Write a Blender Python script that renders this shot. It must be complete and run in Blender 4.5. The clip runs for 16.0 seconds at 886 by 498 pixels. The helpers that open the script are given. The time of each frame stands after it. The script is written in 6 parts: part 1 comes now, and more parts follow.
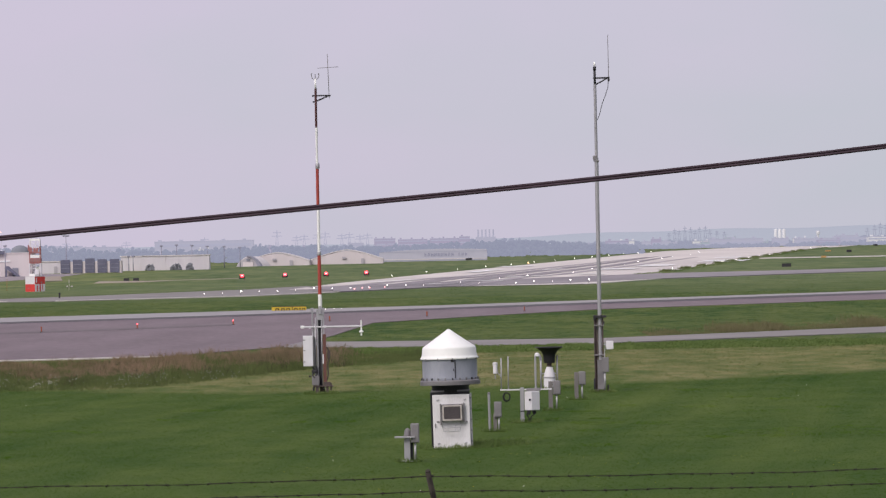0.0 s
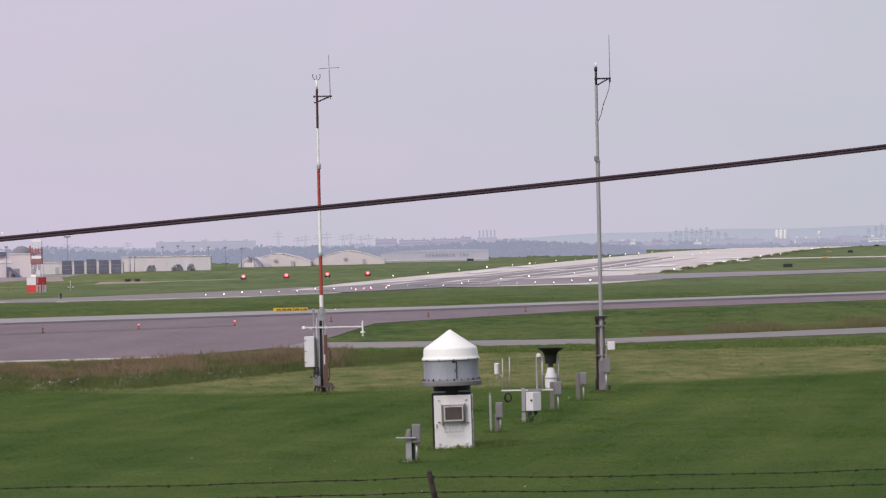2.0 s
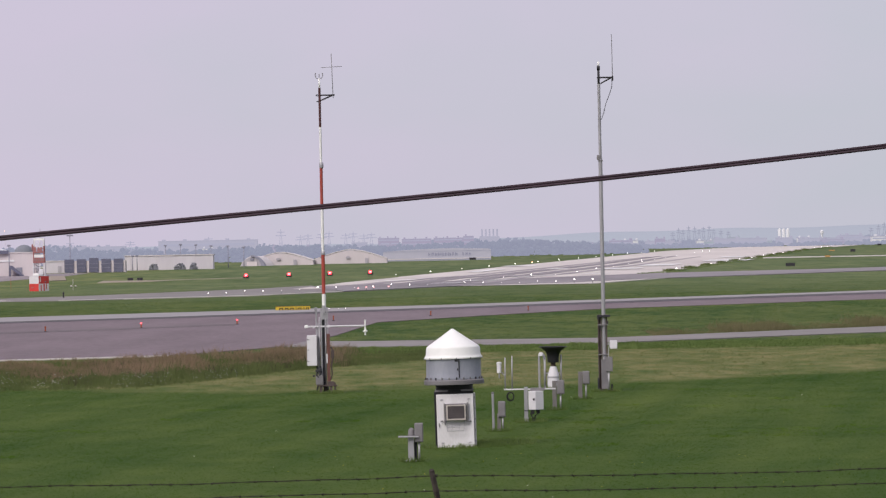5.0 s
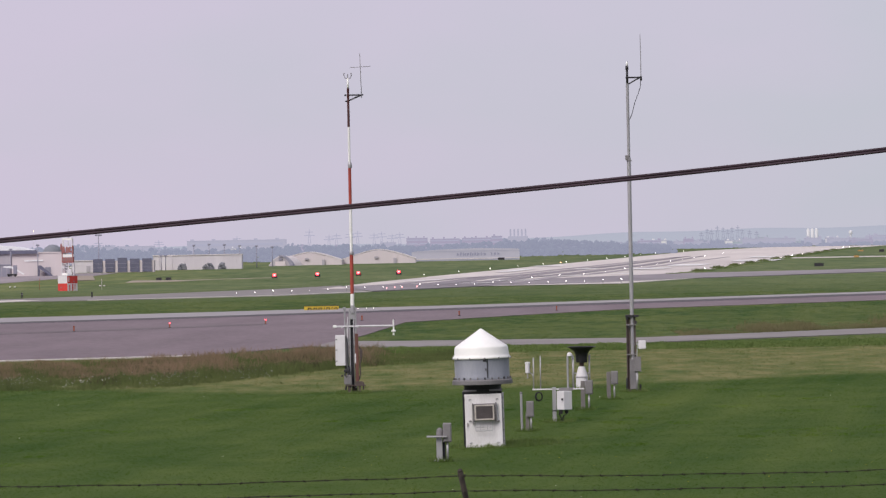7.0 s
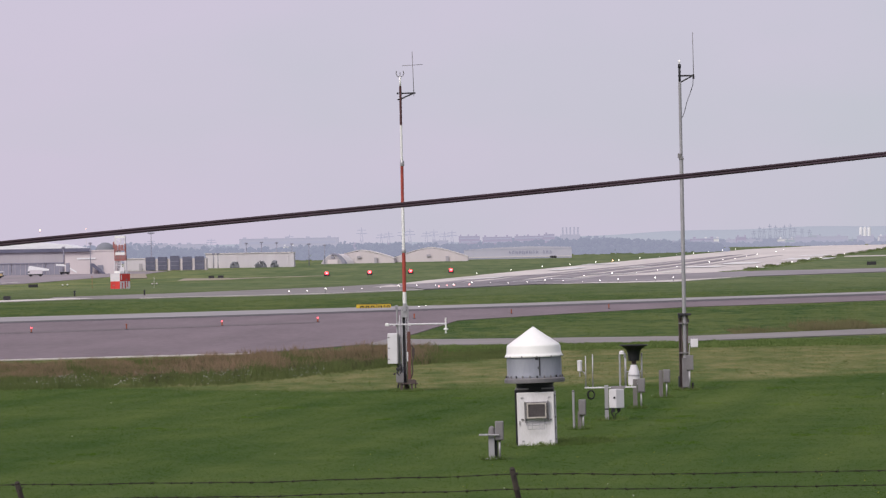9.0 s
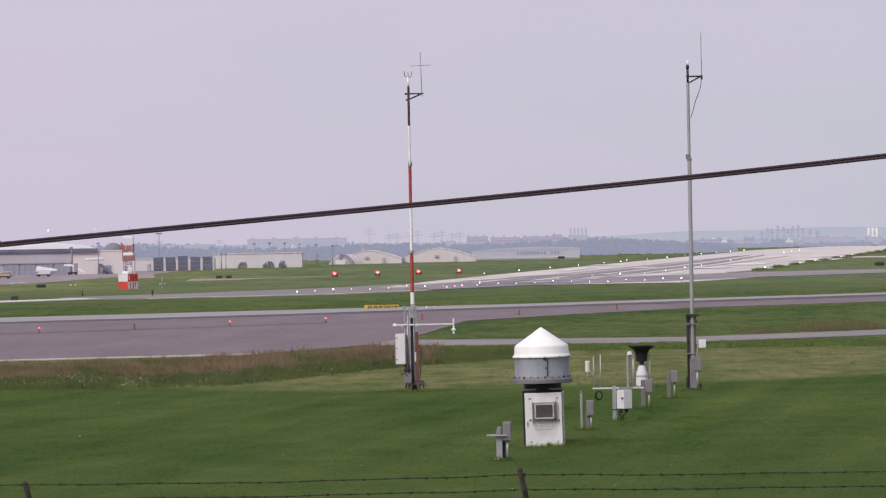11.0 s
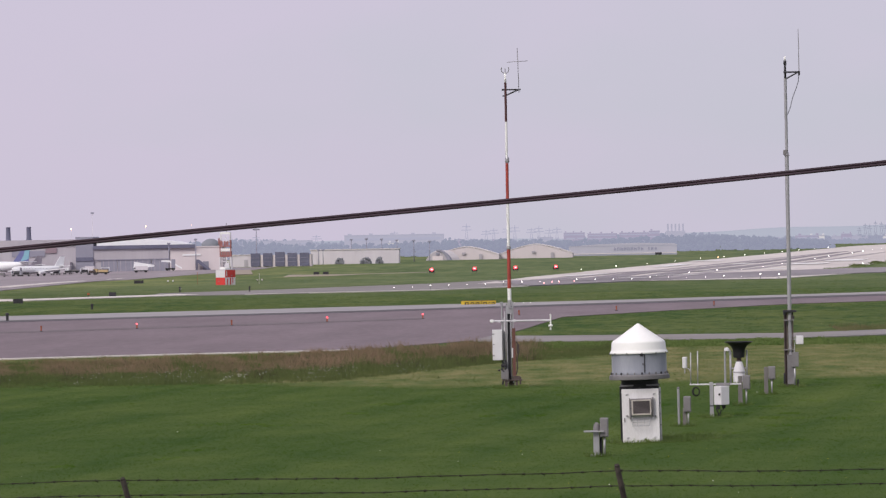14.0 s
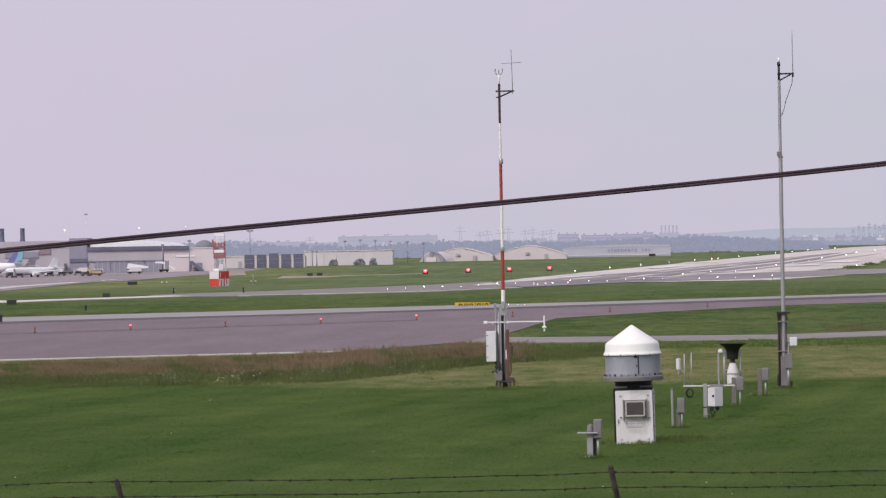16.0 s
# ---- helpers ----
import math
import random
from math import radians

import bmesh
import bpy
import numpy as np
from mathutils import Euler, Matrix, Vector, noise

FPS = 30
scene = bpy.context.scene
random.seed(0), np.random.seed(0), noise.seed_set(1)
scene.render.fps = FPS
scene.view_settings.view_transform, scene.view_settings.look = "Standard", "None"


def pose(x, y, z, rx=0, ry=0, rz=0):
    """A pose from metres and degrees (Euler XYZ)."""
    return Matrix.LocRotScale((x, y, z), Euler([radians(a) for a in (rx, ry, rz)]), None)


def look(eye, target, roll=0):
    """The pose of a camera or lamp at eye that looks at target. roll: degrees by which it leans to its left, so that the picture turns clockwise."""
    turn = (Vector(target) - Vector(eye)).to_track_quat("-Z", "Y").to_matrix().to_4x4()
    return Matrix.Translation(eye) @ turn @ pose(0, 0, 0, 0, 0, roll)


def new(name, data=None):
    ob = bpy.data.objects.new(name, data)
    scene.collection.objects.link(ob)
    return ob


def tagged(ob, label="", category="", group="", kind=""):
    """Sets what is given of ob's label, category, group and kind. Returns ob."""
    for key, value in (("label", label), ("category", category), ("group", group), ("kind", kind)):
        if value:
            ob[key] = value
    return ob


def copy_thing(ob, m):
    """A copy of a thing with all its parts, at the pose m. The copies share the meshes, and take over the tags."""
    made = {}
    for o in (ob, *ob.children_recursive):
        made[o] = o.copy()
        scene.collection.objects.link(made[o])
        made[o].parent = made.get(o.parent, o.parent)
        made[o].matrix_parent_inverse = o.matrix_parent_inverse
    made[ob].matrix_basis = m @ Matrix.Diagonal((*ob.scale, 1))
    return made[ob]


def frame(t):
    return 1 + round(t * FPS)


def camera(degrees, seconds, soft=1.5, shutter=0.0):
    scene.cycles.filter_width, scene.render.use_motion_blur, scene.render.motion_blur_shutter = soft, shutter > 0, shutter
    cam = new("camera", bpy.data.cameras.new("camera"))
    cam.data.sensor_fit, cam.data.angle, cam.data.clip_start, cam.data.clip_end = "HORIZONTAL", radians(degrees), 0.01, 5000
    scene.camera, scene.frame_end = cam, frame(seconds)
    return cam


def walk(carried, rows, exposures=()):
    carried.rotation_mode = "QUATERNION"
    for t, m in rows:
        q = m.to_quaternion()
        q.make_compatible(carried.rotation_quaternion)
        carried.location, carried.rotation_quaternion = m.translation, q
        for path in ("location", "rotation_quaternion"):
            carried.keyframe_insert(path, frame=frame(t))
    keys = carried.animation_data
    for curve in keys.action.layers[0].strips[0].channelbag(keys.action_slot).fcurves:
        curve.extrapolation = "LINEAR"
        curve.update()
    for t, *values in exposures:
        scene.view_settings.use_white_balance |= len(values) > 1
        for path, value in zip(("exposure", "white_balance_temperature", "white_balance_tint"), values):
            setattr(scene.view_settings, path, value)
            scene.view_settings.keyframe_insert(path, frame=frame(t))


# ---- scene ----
cam = camera(11.19, 16.0, soft=1.3)
EYE = 4.45
# seconds, yaw, pitch, roll: a tripod head that pans to the left in small steps
ROWS = [
    (0.0, 0.0000, -0.0300, 1.100),
    (0.5, 0.0105, -0.0301, 1.120),
    (1.0, 0.0212, -0.0304, 1.120),
    (1.5, 0.0120, -0.0302, 1.120),
    (2.0, 0.0169, -0.0216, 1.120),
    (2.2, 0.0240, -0.0209, 1.116),
    (2.4, -0.0350, -0.0202, 1.112),
    (2.5, -0.0299, -0.0199, 1.110),
    (2.6, 0.0760, -0.0221, 1.107),
    (2.7, 0.1197, -0.0243, 1.105),
    (2.8, 0.1413, -0.0264, 1.102),
    (2.9, 0.1470, -0.0286, 1.100),
    (3.0, 0.1423, -0.0308, 1.097),
    (3.1, 0.0950, -0.0282, 1.100),
    (3.2, 0.0600, -0.0255, 1.102),
    (3.3, 0.0600, -0.0229, 1.105),
    (3.5, 0.0882, -0.0176, 1.110),
    (3.7, 0.0915, -0.0267, 1.110),
    (3.8, 0.0915, -0.0312, 1.110),
    (4.0, 0.0435, -0.0403, 1.110),
    (4.1, 0.0470, -0.0392, 1.108),
    (4.2, 0.0420, -0.0380, 1.105),
    (6.3, 0.1660, -0.0328, 1.070),
    (6.4, 0.2790, -0.0317, 1.075),
    (6.5, 0.3551, -0.0306, 1.080),
    (6.6, 0.4020, -0.0303, 1.078),
    (6.8, 0.3940, -0.0296, 1.074),
    (7.0, 0.4094, -0.0289, 1.070),
    (7.1, 0.5170, -0.0234, 1.067),
    (7.2, 0.6200, -0.0179, 1.064),
    (7.3, 0.6310, -0.0124, 1.062),
    (7.4, 0.6240, -0.0069, 1.059),
    (7.5, 0.6178, -0.0014, 1.056),
    (8.0, 0.6417, -0.0247, 1.050),
    (8.1, 0.7450, -0.0245, 1.050),
    (8.3, 0.6150, -0.0240, 1.050),
    (8.4, 0.6220, -0.0238, 1.050),
    (8.5, 0.6501, -0.0236, 1.050),
    (8.6, 0.7710, -0.0300, 1.055),
    (8.7, 1.0140, -0.0405, 1.060),
    (10.8, 1.1690, -0.0330, 1.000),
    (10.9, 1.1630, -0.0325, 0.995),
    (11.0, 1.1719, -0.0320, 0.990),
    (11.2, 1.2180, -0.0296, 0.986),
    (11.4, 1.3260, -0.0273, 0.982),
    (11.5, 1.3252, -0.0261, 0.980),
    (11.6, 1.3190, -0.0267, 0.982),
    (11.8, 1.3260, -0.0278, 0.986),
    (12.0, 1.3534, -0.0290, 0.990),
    (12.1, 1.5420, -0.0370, 0.992),
    (12.2, 1.6600, -0.0450, 0.995),
    (12.3, 1.7720, -0.0495, 0.998),
    (12.4, 1.8750, -0.0540, 1.000),
    (12.5, 1.8618, -0.0549, 1.000),
    (12.6, 1.8680, -0.0559, 1.000),
    (12.7, 1.8740, -0.0570, 1.000),
    (12.8, 1.8750, -0.0580, 1.000),
    (12.9, 1.9110, -0.0591, 1.000),
    (13.0, 2.1380, -0.0601, 1.000),
    (13.1, 2.3330, -0.0590, 0.996),
    (13.2, 2.3730, -0.0579, 0.992),
    (13.3, 2.3930, -0.0568, 0.988),
    (13.4, 2.4030, -0.0557, 0.984),
    (13.5, 2.3983, -0.0546, 0.980),
    (14.0, 2.4010, -0.0615, 0.990),
    (14.5, 2.3764, -0.0550, 0.970),
    (15.0, 2.3876, -0.0590, 0.965),
    (15.5, 2.3764, -0.0550, 0.970),
    (16.0, 2.3215, -0.0451, 0.969),
]
walk(cam, [(t, pose(0, 0, EYE, 90 + pitch, roll, yaw)) for t, yaw, pitch, roll in ROWS])

# ---- sky and sun: a bright, hazy overcast ----
SUN_EL, SUN_AZ = 42.0, 215.0        # azimuth clockwise from +y: behind the camera, to its left
world = bpy.data.worlds.new("world")
scene.world = world
world.use_nodes = True
wn, wl = world.node_tree.nodes, world.node_tree.links
for n in list(wn):
    wn.remove(n)
w_out, w_bg = wn.new("ShaderNodeOutputWorld"), wn.new("ShaderNodeBackground")
w_sky = wn.new("ShaderNodeTexSky")
w_sky.sky_type, w_sky.sun_disc = "NISHITA", False
w_sky.sun_elevation, w_sky.sun_rotation = radians(SUN_EL), radians(SUN_AZ)
w_dim = wn.new("ShaderNodeVectorMath")
w_dim.operation = "SCALE"
w_dim.inputs["Scale"].default_value = 0.1
w_co, w_map, w_noise = wn.new("ShaderNodeTexCoord"), wn.new("ShaderNodeMapping"), wn.new("ShaderNodeTexNoise")
w_map.inputs["Scale"].default_value = (9.0, 9.0, 20.0)
w_noise.inputs["Scale"].default_value, w_noise.inputs["Detail"].default_value = 1.0, 4.0
w_ramp = wn.new("ShaderNodeValToRGB")
w_ramp.color_ramp.elements[0].position, w_ramp.color_ramp.elements[0].color = 0.30, (0.540, 0.556, 0.640, 1)
w_ramp.color_ramp.elements[1].position, w_ramp.color_ramp.elements[1].color = 0.72, (0.622, 0.560, 0.704, 1)
w_mix = wn.new("ShaderNodeMix")
w_mix.data_type = "RGBA"
w_mix.inputs[0].default_value = 0.93
wl.new(w_co.outputs["Generated"], w_map.inputs["Vector"])
wl.new(w_map.outputs["Vector"], w_noise.inputs["Vector"])
# the haze is warmer and pinker towards the west, cooler towards the east
w_sep, w_side = wn.new("ShaderNodeSeparateXYZ"), wn.new("ShaderNodeMapRange")
w_side.interpolation_type = "SMOOTHSTEP"
w_side.inputs["From Min"].default_value, w_side.inputs["From Max"].default_value = -0.22, 0.16
w_side.inputs["To Min"].default_value, w_side.inputs["To Max"].default_value = 0.375, -0.045
w_sum = wn.new("ShaderNodeMath")
w_sum.operation = "MULTIPLY_ADD"
w_sum.inputs[1].default_value = 0.95
wl.new(w_co.outputs["Generated"], w_sep.inputs[0])
wl.new(w_sep.outputs["X"], w_side.inputs["Value"])
wl.new(w_noise.outputs["Fac"], w_sum.inputs[0])
wl.new(w_side.outputs["Result"], w_sum.inputs[2])
wl.new(w_sum.outputs[0], w_ramp.inputs["Fac"])
wl.new(w_sky.outputs["Color"], w_dim.inputs[0])
wl.new(w_dim.outputs[0], w_mix.inputs[6])
wl.new(w_ramp.outputs["Color"], w_mix.inputs[7])
wl.new(w_mix.outputs[2], w_bg.inputs["Color"])
wl.new(w_bg.outputs["Background"], w_out.inputs["Surface"])
w_bg.inputs["Strength"].default_value = 1.0

sun = new("sun", bpy.data.lights.new("sun", "SUN"))
sun.data.energy, sun.data.angle, sun.data.color = 2.7, radians(28), (1.0, 0.95, 0.88)
_a, _e = radians(SUN_AZ), radians(SUN_EL)
sun.matrix_world = look((math.sin(_a) * math.cos(_e) * 50, math.cos(_a) * math.cos(_e) * 50, math.sin(_e) * 50), (0, 0, 0))


# ---- materials ----
def mat(name, a, b=None, scale=4.0, rough=0.75, metal=0.0, bump=0.0, fine=0.25, stretch=(1, 1, 1), spec=0.3):
    """Two tones mixed by coarse and fine noise, with a little relief."""
    m = bpy.data.materials.new(name)
    m.use_nodes = True
    n, l = m.node_tree.nodes, m.node_tree.links
    bs = n["Principled BSDF"]
    bs.inputs["Roughness"].default_value, bs.inputs["Metallic"].default_value = rough, metal
    bs.inputs["Specular IOR Level"].default_value = spec
    b = b or tuple(c * 0.82 for c in a)
    co, mp = n.new("ShaderNodeTexCoord"), n.new("ShaderNodeMapping")
    mp.inputs["Scale"].default_value = stretch
    big, small = n.new("ShaderNodeTexNoise"), n.new("ShaderNodeTexNoise")
    big.inputs["Scale"].default_value, big.inputs["Detail"].default_value = scale, 5.0
    small.inputs["Scale"].default_value, small.inputs["Detail"].default_value = scale * 9, 3.0
    l.new(co.outputs["Object"], mp.inputs["Vector"])
    for t in (big, small):
        l.new(mp.outputs["Vector"], t.inputs["Vector"])
    f = n.new("ShaderNodeMix")
    f.inputs[0].default_value = fine
    l.new(big.outputs["Fac"], f.inputs[2]), l.new(small.outputs["Fac"], f.inputs[3])
    r = n.new("ShaderNodeValToRGB")
    r.color_ramp.elements[0].position, r.color_ramp.elements[0].color = 0.34, (*b, 1)
    r.color_ramp.elements[1].position, r.color_ramp.elements[1].color = 0.66, (*a, 1)
    l.new(f.outputs[0], r.inputs["Fac"]), l.new(r.outputs["Color"], bs.inputs["Base Color"])
    if bump:
        bp = n.new("ShaderNodeBump")
        bp.inputs["Strength"].default_value, bp.inputs["Distance"].default_value = bump, 0.02
        l.new(small.outputs["Fac"], bp.inputs["Height"]), l.new(bp.outputs["Normal"], bs.inputs["Normal"])
    return m


def glow(name, colour, strength):
    m = bpy.data.materials.new(name)
    m.use_nodes = True
    bs = m.node_tree.nodes["Principled BSDF"]
    bs.inputs["Base Color"].default_value = (*colour, 1)
    bs.inputs["Emission Color"].default_value, bs.inputs["Emission Strength"].default_value = (*colour, 1), strength
    return m


def painted_haze(name, a, b, scale, share, air=(0.45, 0.45, 0.58)):
    """Plain far distance: what is left of its own colour, with haze painted in as emission."""
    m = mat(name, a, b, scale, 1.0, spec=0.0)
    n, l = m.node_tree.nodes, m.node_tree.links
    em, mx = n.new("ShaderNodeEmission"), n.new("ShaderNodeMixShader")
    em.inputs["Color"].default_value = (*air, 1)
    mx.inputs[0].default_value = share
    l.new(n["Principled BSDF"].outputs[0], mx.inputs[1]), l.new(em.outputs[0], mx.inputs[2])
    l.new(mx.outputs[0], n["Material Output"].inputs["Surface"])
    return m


def leaf(m, colour):
    """Thin blades let half of the light through."""
    n, l = m.node_tree.nodes, m.node_tree.links
    tr, mx = n.new("ShaderNodeBsdfTranslucent"), n.new("ShaderNodeMixShader")
    mx.inputs[0].default_value = 0.5
    l.new(colour, tr.inputs["Color"])
    l.new(n["Principled BSDF"].outputs[0], mx.inputs[1]), l.new(tr.outputs[0], mx.inputs[2])
    l.new(mx.outputs[0], n["Material Output"].inputs["Surface"])
    return m


def leafy_mat(*args, **kw):
    m = mat(*args, **kw)
    return leaf(m, m.node_tree.nodes["Principled BSDF"].inputs["Base Color"].links[0].from_socket)


def grass_ground(name="field_grass", leafy=False):
    """Mown turf near by, a drier band behind it, rough field beyond."""
    m = bpy.data.materials.new(name)
    m.use_nodes = True
    n, l = m.node_tree.nodes, m.node_tree.links
    bs = n["Principled BSDF"]
    bs.inputs["Roughness"].default_value, bs.inputs["Specular IOR Level"].default_value = 0.95, 0.1
    co, sep = n.new("ShaderNodeTexCoord"), n.new("ShaderNodeSeparateXYZ")
    l.new(co.outputs["Object"], sep.inputs[0])

    def noise_of(sx, sy, detail=4.0):
        mp, t = n.new("ShaderNodeMapping"), n.new("ShaderNodeTexNoise")
        mp.inputs["Scale"].default_value = (sx, sy, 1)
        t.inputs["Scale"].default_value, t.inputs["Detail"].default_value = 1.0, detail
        l.new(co.outputs["Object"], mp.inputs["Vector"]), l.new(mp.outputs["Vector"], t.inputs["Vector"])
        return t.outputs["Fac"]

    def maths(op, p, q):
        t = n.new("ShaderNodeMath")
        t.operation = op
        for i, v in enumerate((p, q)):
            if isinstance(v, (int, float)):
                t.inputs[i].default_value = v
            else:
                l.new(v, t.inputs[i])
        return t.outputs[0]

    def step(v, lo, hi):
        t = n.new("ShaderNodeMapRange")
        t.inputs["From Min"].default_value, t.inputs["From Max"].default_value = lo, hi
        l.new(v, t.inputs["Value"])
        return t.outputs["Result"]

    def tones(fac, p, q, lo=0.35, hi=0.65):
        r = n.new("ShaderNodeValToRGB")
        r.color_ramp.elements[0].position, r.color_ramp.elements[0].color = lo, (*p, 1)
        r.color_ramp.elements[1].position, r.color_ramp.elements[1].color = hi, (*q, 1)
        l.new(fac, r.inputs["Fac"])
        return r.outputs["Color"]

    def mix(fac, p, q):
        t = n.new("ShaderNodeMix")
        t.data_type = "RGBA"
        l.new(fac, t.inputs[0]), l.new(p, t.inputs[6]), l.new(q, t.inputs[7])
        return t.outputs[2]

    def slanted(across, along, detail=3.0):
        """Noise drawn out along the mower's way, which runs off to the right."""
        t, c3 = n.new("ShaderNodeTexNoise"), n.new("ShaderNodeCombineXYZ")
        t.inputs["Scale"].default_value, t.inputs["Detail"].default_value = 1.0, detail
        l.new(maths("MULTIPLY", maths("SUBTRACT", sep.outputs["X"], maths("MULTIPLY", sep.outputs["Y"], 0.13)), across), c3.inputs[0])
        l.new(maths("MULTIPLY", sep.outputs["Y"], along), c3.inputs[1])
        l.new(c3.outputs[0], t.inputs["Vector"])
        return t.outputs["Fac"]

    mottle = maths("ADD", maths("ADD", maths("MULTIPLY", noise_of(0.11, 0.045), 0.36), maths("MULTIPLY", slanted(0.75, 0.035), 0.36)), maths("MULTIPLY", noise_of(0.5, 0.3), 0.28))
    lawn = tones(mottle, (0.024, 0.059, 0.005), (0.075, 0.108, 0.023), 0.36, 0.64)
    banded = maths("ADD", maths("MULTIPLY", noise_of(0.30, 0.10), 0.5), maths("MULTIPLY", noise_of(1.1, 0.35), 0.5))
    dry = tones(banded, (0.058, 0.094, 0.020), (0.200, 0.180, 0.080), 0.365, 0.665)
    field_mottle = maths("ADD", maths("MULTIPLY", noise_of(0.03, 0.010), 0.45), maths("MULTIPLY", noise_of(0.25, 0.030), 0.55))
    # Far field tones are also paled and greyed to stand for distance haze.
    field = tones(field_mottle, (0.066, 0.104, 0.040), (0.144, 0.170, 0.076), 0.37, 0.63)
    pale = tones(field_mottle, (0.085, 0.122, 0.042), (0.190, 0.206, 0.084), 0.37, 0.63)
    field = mix(step(maths("ADD", sep.outputs["X"], maths("MULTIPLY", maths("SUBTRACT", noise_of(0.02, 0.01), 0.5), 60.0)), -58.0, -92.0), field, pale)
    verge_mottle = maths("ADD", maths("MULTIPLY", noise_of(0.12, 0.04), 0.45), maths("MULTIPLY", noise_of(0.9, 0.20), 0.55))
    verge = tones(verge_mottle, (0.030, 0.066, 0.012), (0.098, 0.122, 0.036), 0.38, 0.62)
    wob = maths("MULTIPLY", maths("SUBTRACT", noise_of(0.5, 0.12), 0.5), 5.0)
    bow = maths("MULTIPLY", maths("MULTIPLY", sep.outputs["X"], sep.outputs["X"]), 0.028)
    reach = maths("ADD", maths("SUBTRACT", maths("SUBTRACT", sep.outputs["Y"], maths("MULTIPLY", sep.outputs["X"], 0.3)), bow), wob)
    reach = maths("SUBTRACT", reach, maths("MULTIPLY", maths("MAXIMUM", maths("SUBTRACT", -7.5, sep.outputs["X"]), 0.0), 0.95))
    c = mix(step(reach, 140.4, 144.0), lawn, dry)
    c = mix(step(maths("ADD", sep.outputs["Y"], wob), 188.0, 200.0), c, verge)
    c = mix(step(maths("ADD", sep.outputs["Y"], wob), 380.0, 760.0), c, field)
    l.new(c, bs.inputs["Base Color"])
    bp = n.new("ShaderNodeBump")
    bp.inputs["Strength"].default_value, bp.inputs["Distance"].default_value = 0.4, 0.05
    l.new(noise_of(9.0, 9.0), bp.inputs["Height"]), l.new(bp.outputs["Normal"], bs.inputs["Normal"])
    if leafy:
        gain = n.new("ShaderNodeVectorMath")
        gain.operation = "SCALE"
        gain.inputs["Scale"].default_value = 1.7
        l.new(c, gain.inputs[0]), l.new(gain.outputs[0], bs.inputs["Base Color"])
        leaf(m, gain.outputs[0])
    return m


GRASS = grass_ground()
TURF = grass_ground("grass_blade", True)
WEED = leafy_mat("weed_stalk", (0.345, 0.240, 0.165), (0.170, 0.140, 0.075), 0.22, 0.95)
DARKWEED = leafy_mat("dark_weed_leaf", (0.115, 0.085, 0.062), (0.052, 0.066, 0.028), 0.6, 0.95)
WEEDGREEN = leafy_mat("weed_leaf", (0.145, 0.172, 0.062), (0.092, 0.122, 0.042), 0.5, 0.95)
VERGELEAF = leafy_mat("verge_leaf", (0.185, 0.240, 0.078), (0.090, 0.150, 0.036), 0.6, 0.95)
TANWEED = leafy_mat("pale_rough_grass", (0.26, 0.22, 0.125), (0.135, 0.138, 0.06), 0.2, 0.95)
SEEDHEAD = mat("brown_seed_head", (0.085, 0.052, 0.045), (0.05, 0.036, 0.03), 5.0, 0.95)
PETAL = mat("white_petal", (0.72, 0.72, 0.66), None, 5.0, 0.9)
YELLOWPETAL = mat("yellow_petal", (0.65, 0.55, 0.05), None, 5.0, 0.9)
ASPHALT = mat("taxiway_asphalt", (0.200, 0.158, 0.175), (0.143, 0.112, 0.124), 0.06, 0.9, bump=0.1, fine=0.42, stretch=(5, 0.7, 1))
CONCRETE = mat("shoulder_concrete", (0.33, 0.31, 0.32), (0.26, 0.245, 0.25), 0.08, 0.9, bump=0.1)
RUNWAY = mat("runway_concrete", (0.63, 0.58, 0.55), (0.49, 0.445, 0.43), 0.012, 0.85, fine=0.3, stretch=(2, 0.5, 1))
RUBBER = mat("rubbered_runway", (0.27, 0.245, 0.26), (0.20, 0.18, 0.195), 0.02, 0.8, stretch=(3, 0.4, 1))
WORNASPHALT = mat("worn_asphalt", (0.158, 0.134, 0.142), (0.112, 0.095, 0.101), 0.06, 0.9, fine=0.42, stretch=(4, 0.7, 1))
SEAM = mat("dark_new_asphalt", (0.10, 0.09, 0.10), (0.075, 0.068, 0.076), 0.05, 0.9)
APRONGREY = mat("apron_concrete", (0.30, 0.26, 0.28), (0.225, 0.195, 0.21), 0.03, 0.9, fine=0.35, stretch=(3, 0.6, 1))
ROADGREY = mat("service_road_asphalt", (0.255, 0.235, 0.232), (0.185, 0.170, 0.168), 0.1, 0.9, bump=0.1)
PAINT = mat("runway_paint", (0.80, 0.79, 0.78), (0.62, 0.60, 0.60), 0.3, 0.7)
WHITE = mat("white_enamel", (0.70, 0.68, 0.71), (0.62, 0.60, 0.63), 2.0, 0.45, bump=0.03)
CAPWHITE = mat("white_fibreglass", (0.84, 0.83, 0.82), (0.76, 0.75, 0.73), 1.5, 0.4, bump=0.02)
DRUM = mat("galvanised_drum", (0.36, 0.37, 0.42), (0.27, 0.28, 0.33), 2.5, 0.5, 0.25, bump=0.05, stretch=(1, 1, 0.3))
FLANGE = mat("weathered_flange", (0.235, 0.225, 0.235), (0.165, 0.155, 0.165), 3.0, 0.6, 0.2)
DARK = mat("dark_steel", (0.040, 0.038, 0.045), (0.025, 0.024, 0.028), 4.0, 0.6)
BLACK = mat("black_rubber", (0.018, 0.018, 0.02), (0.010, 0.010, 0.012), 4.0, 0.5)
GREYBOX = mat("grey_painted_box", (0.225, 0.213, 0.22), (0.165, 0.155, 0.162), 3.0, 0.6, bump=0.03)
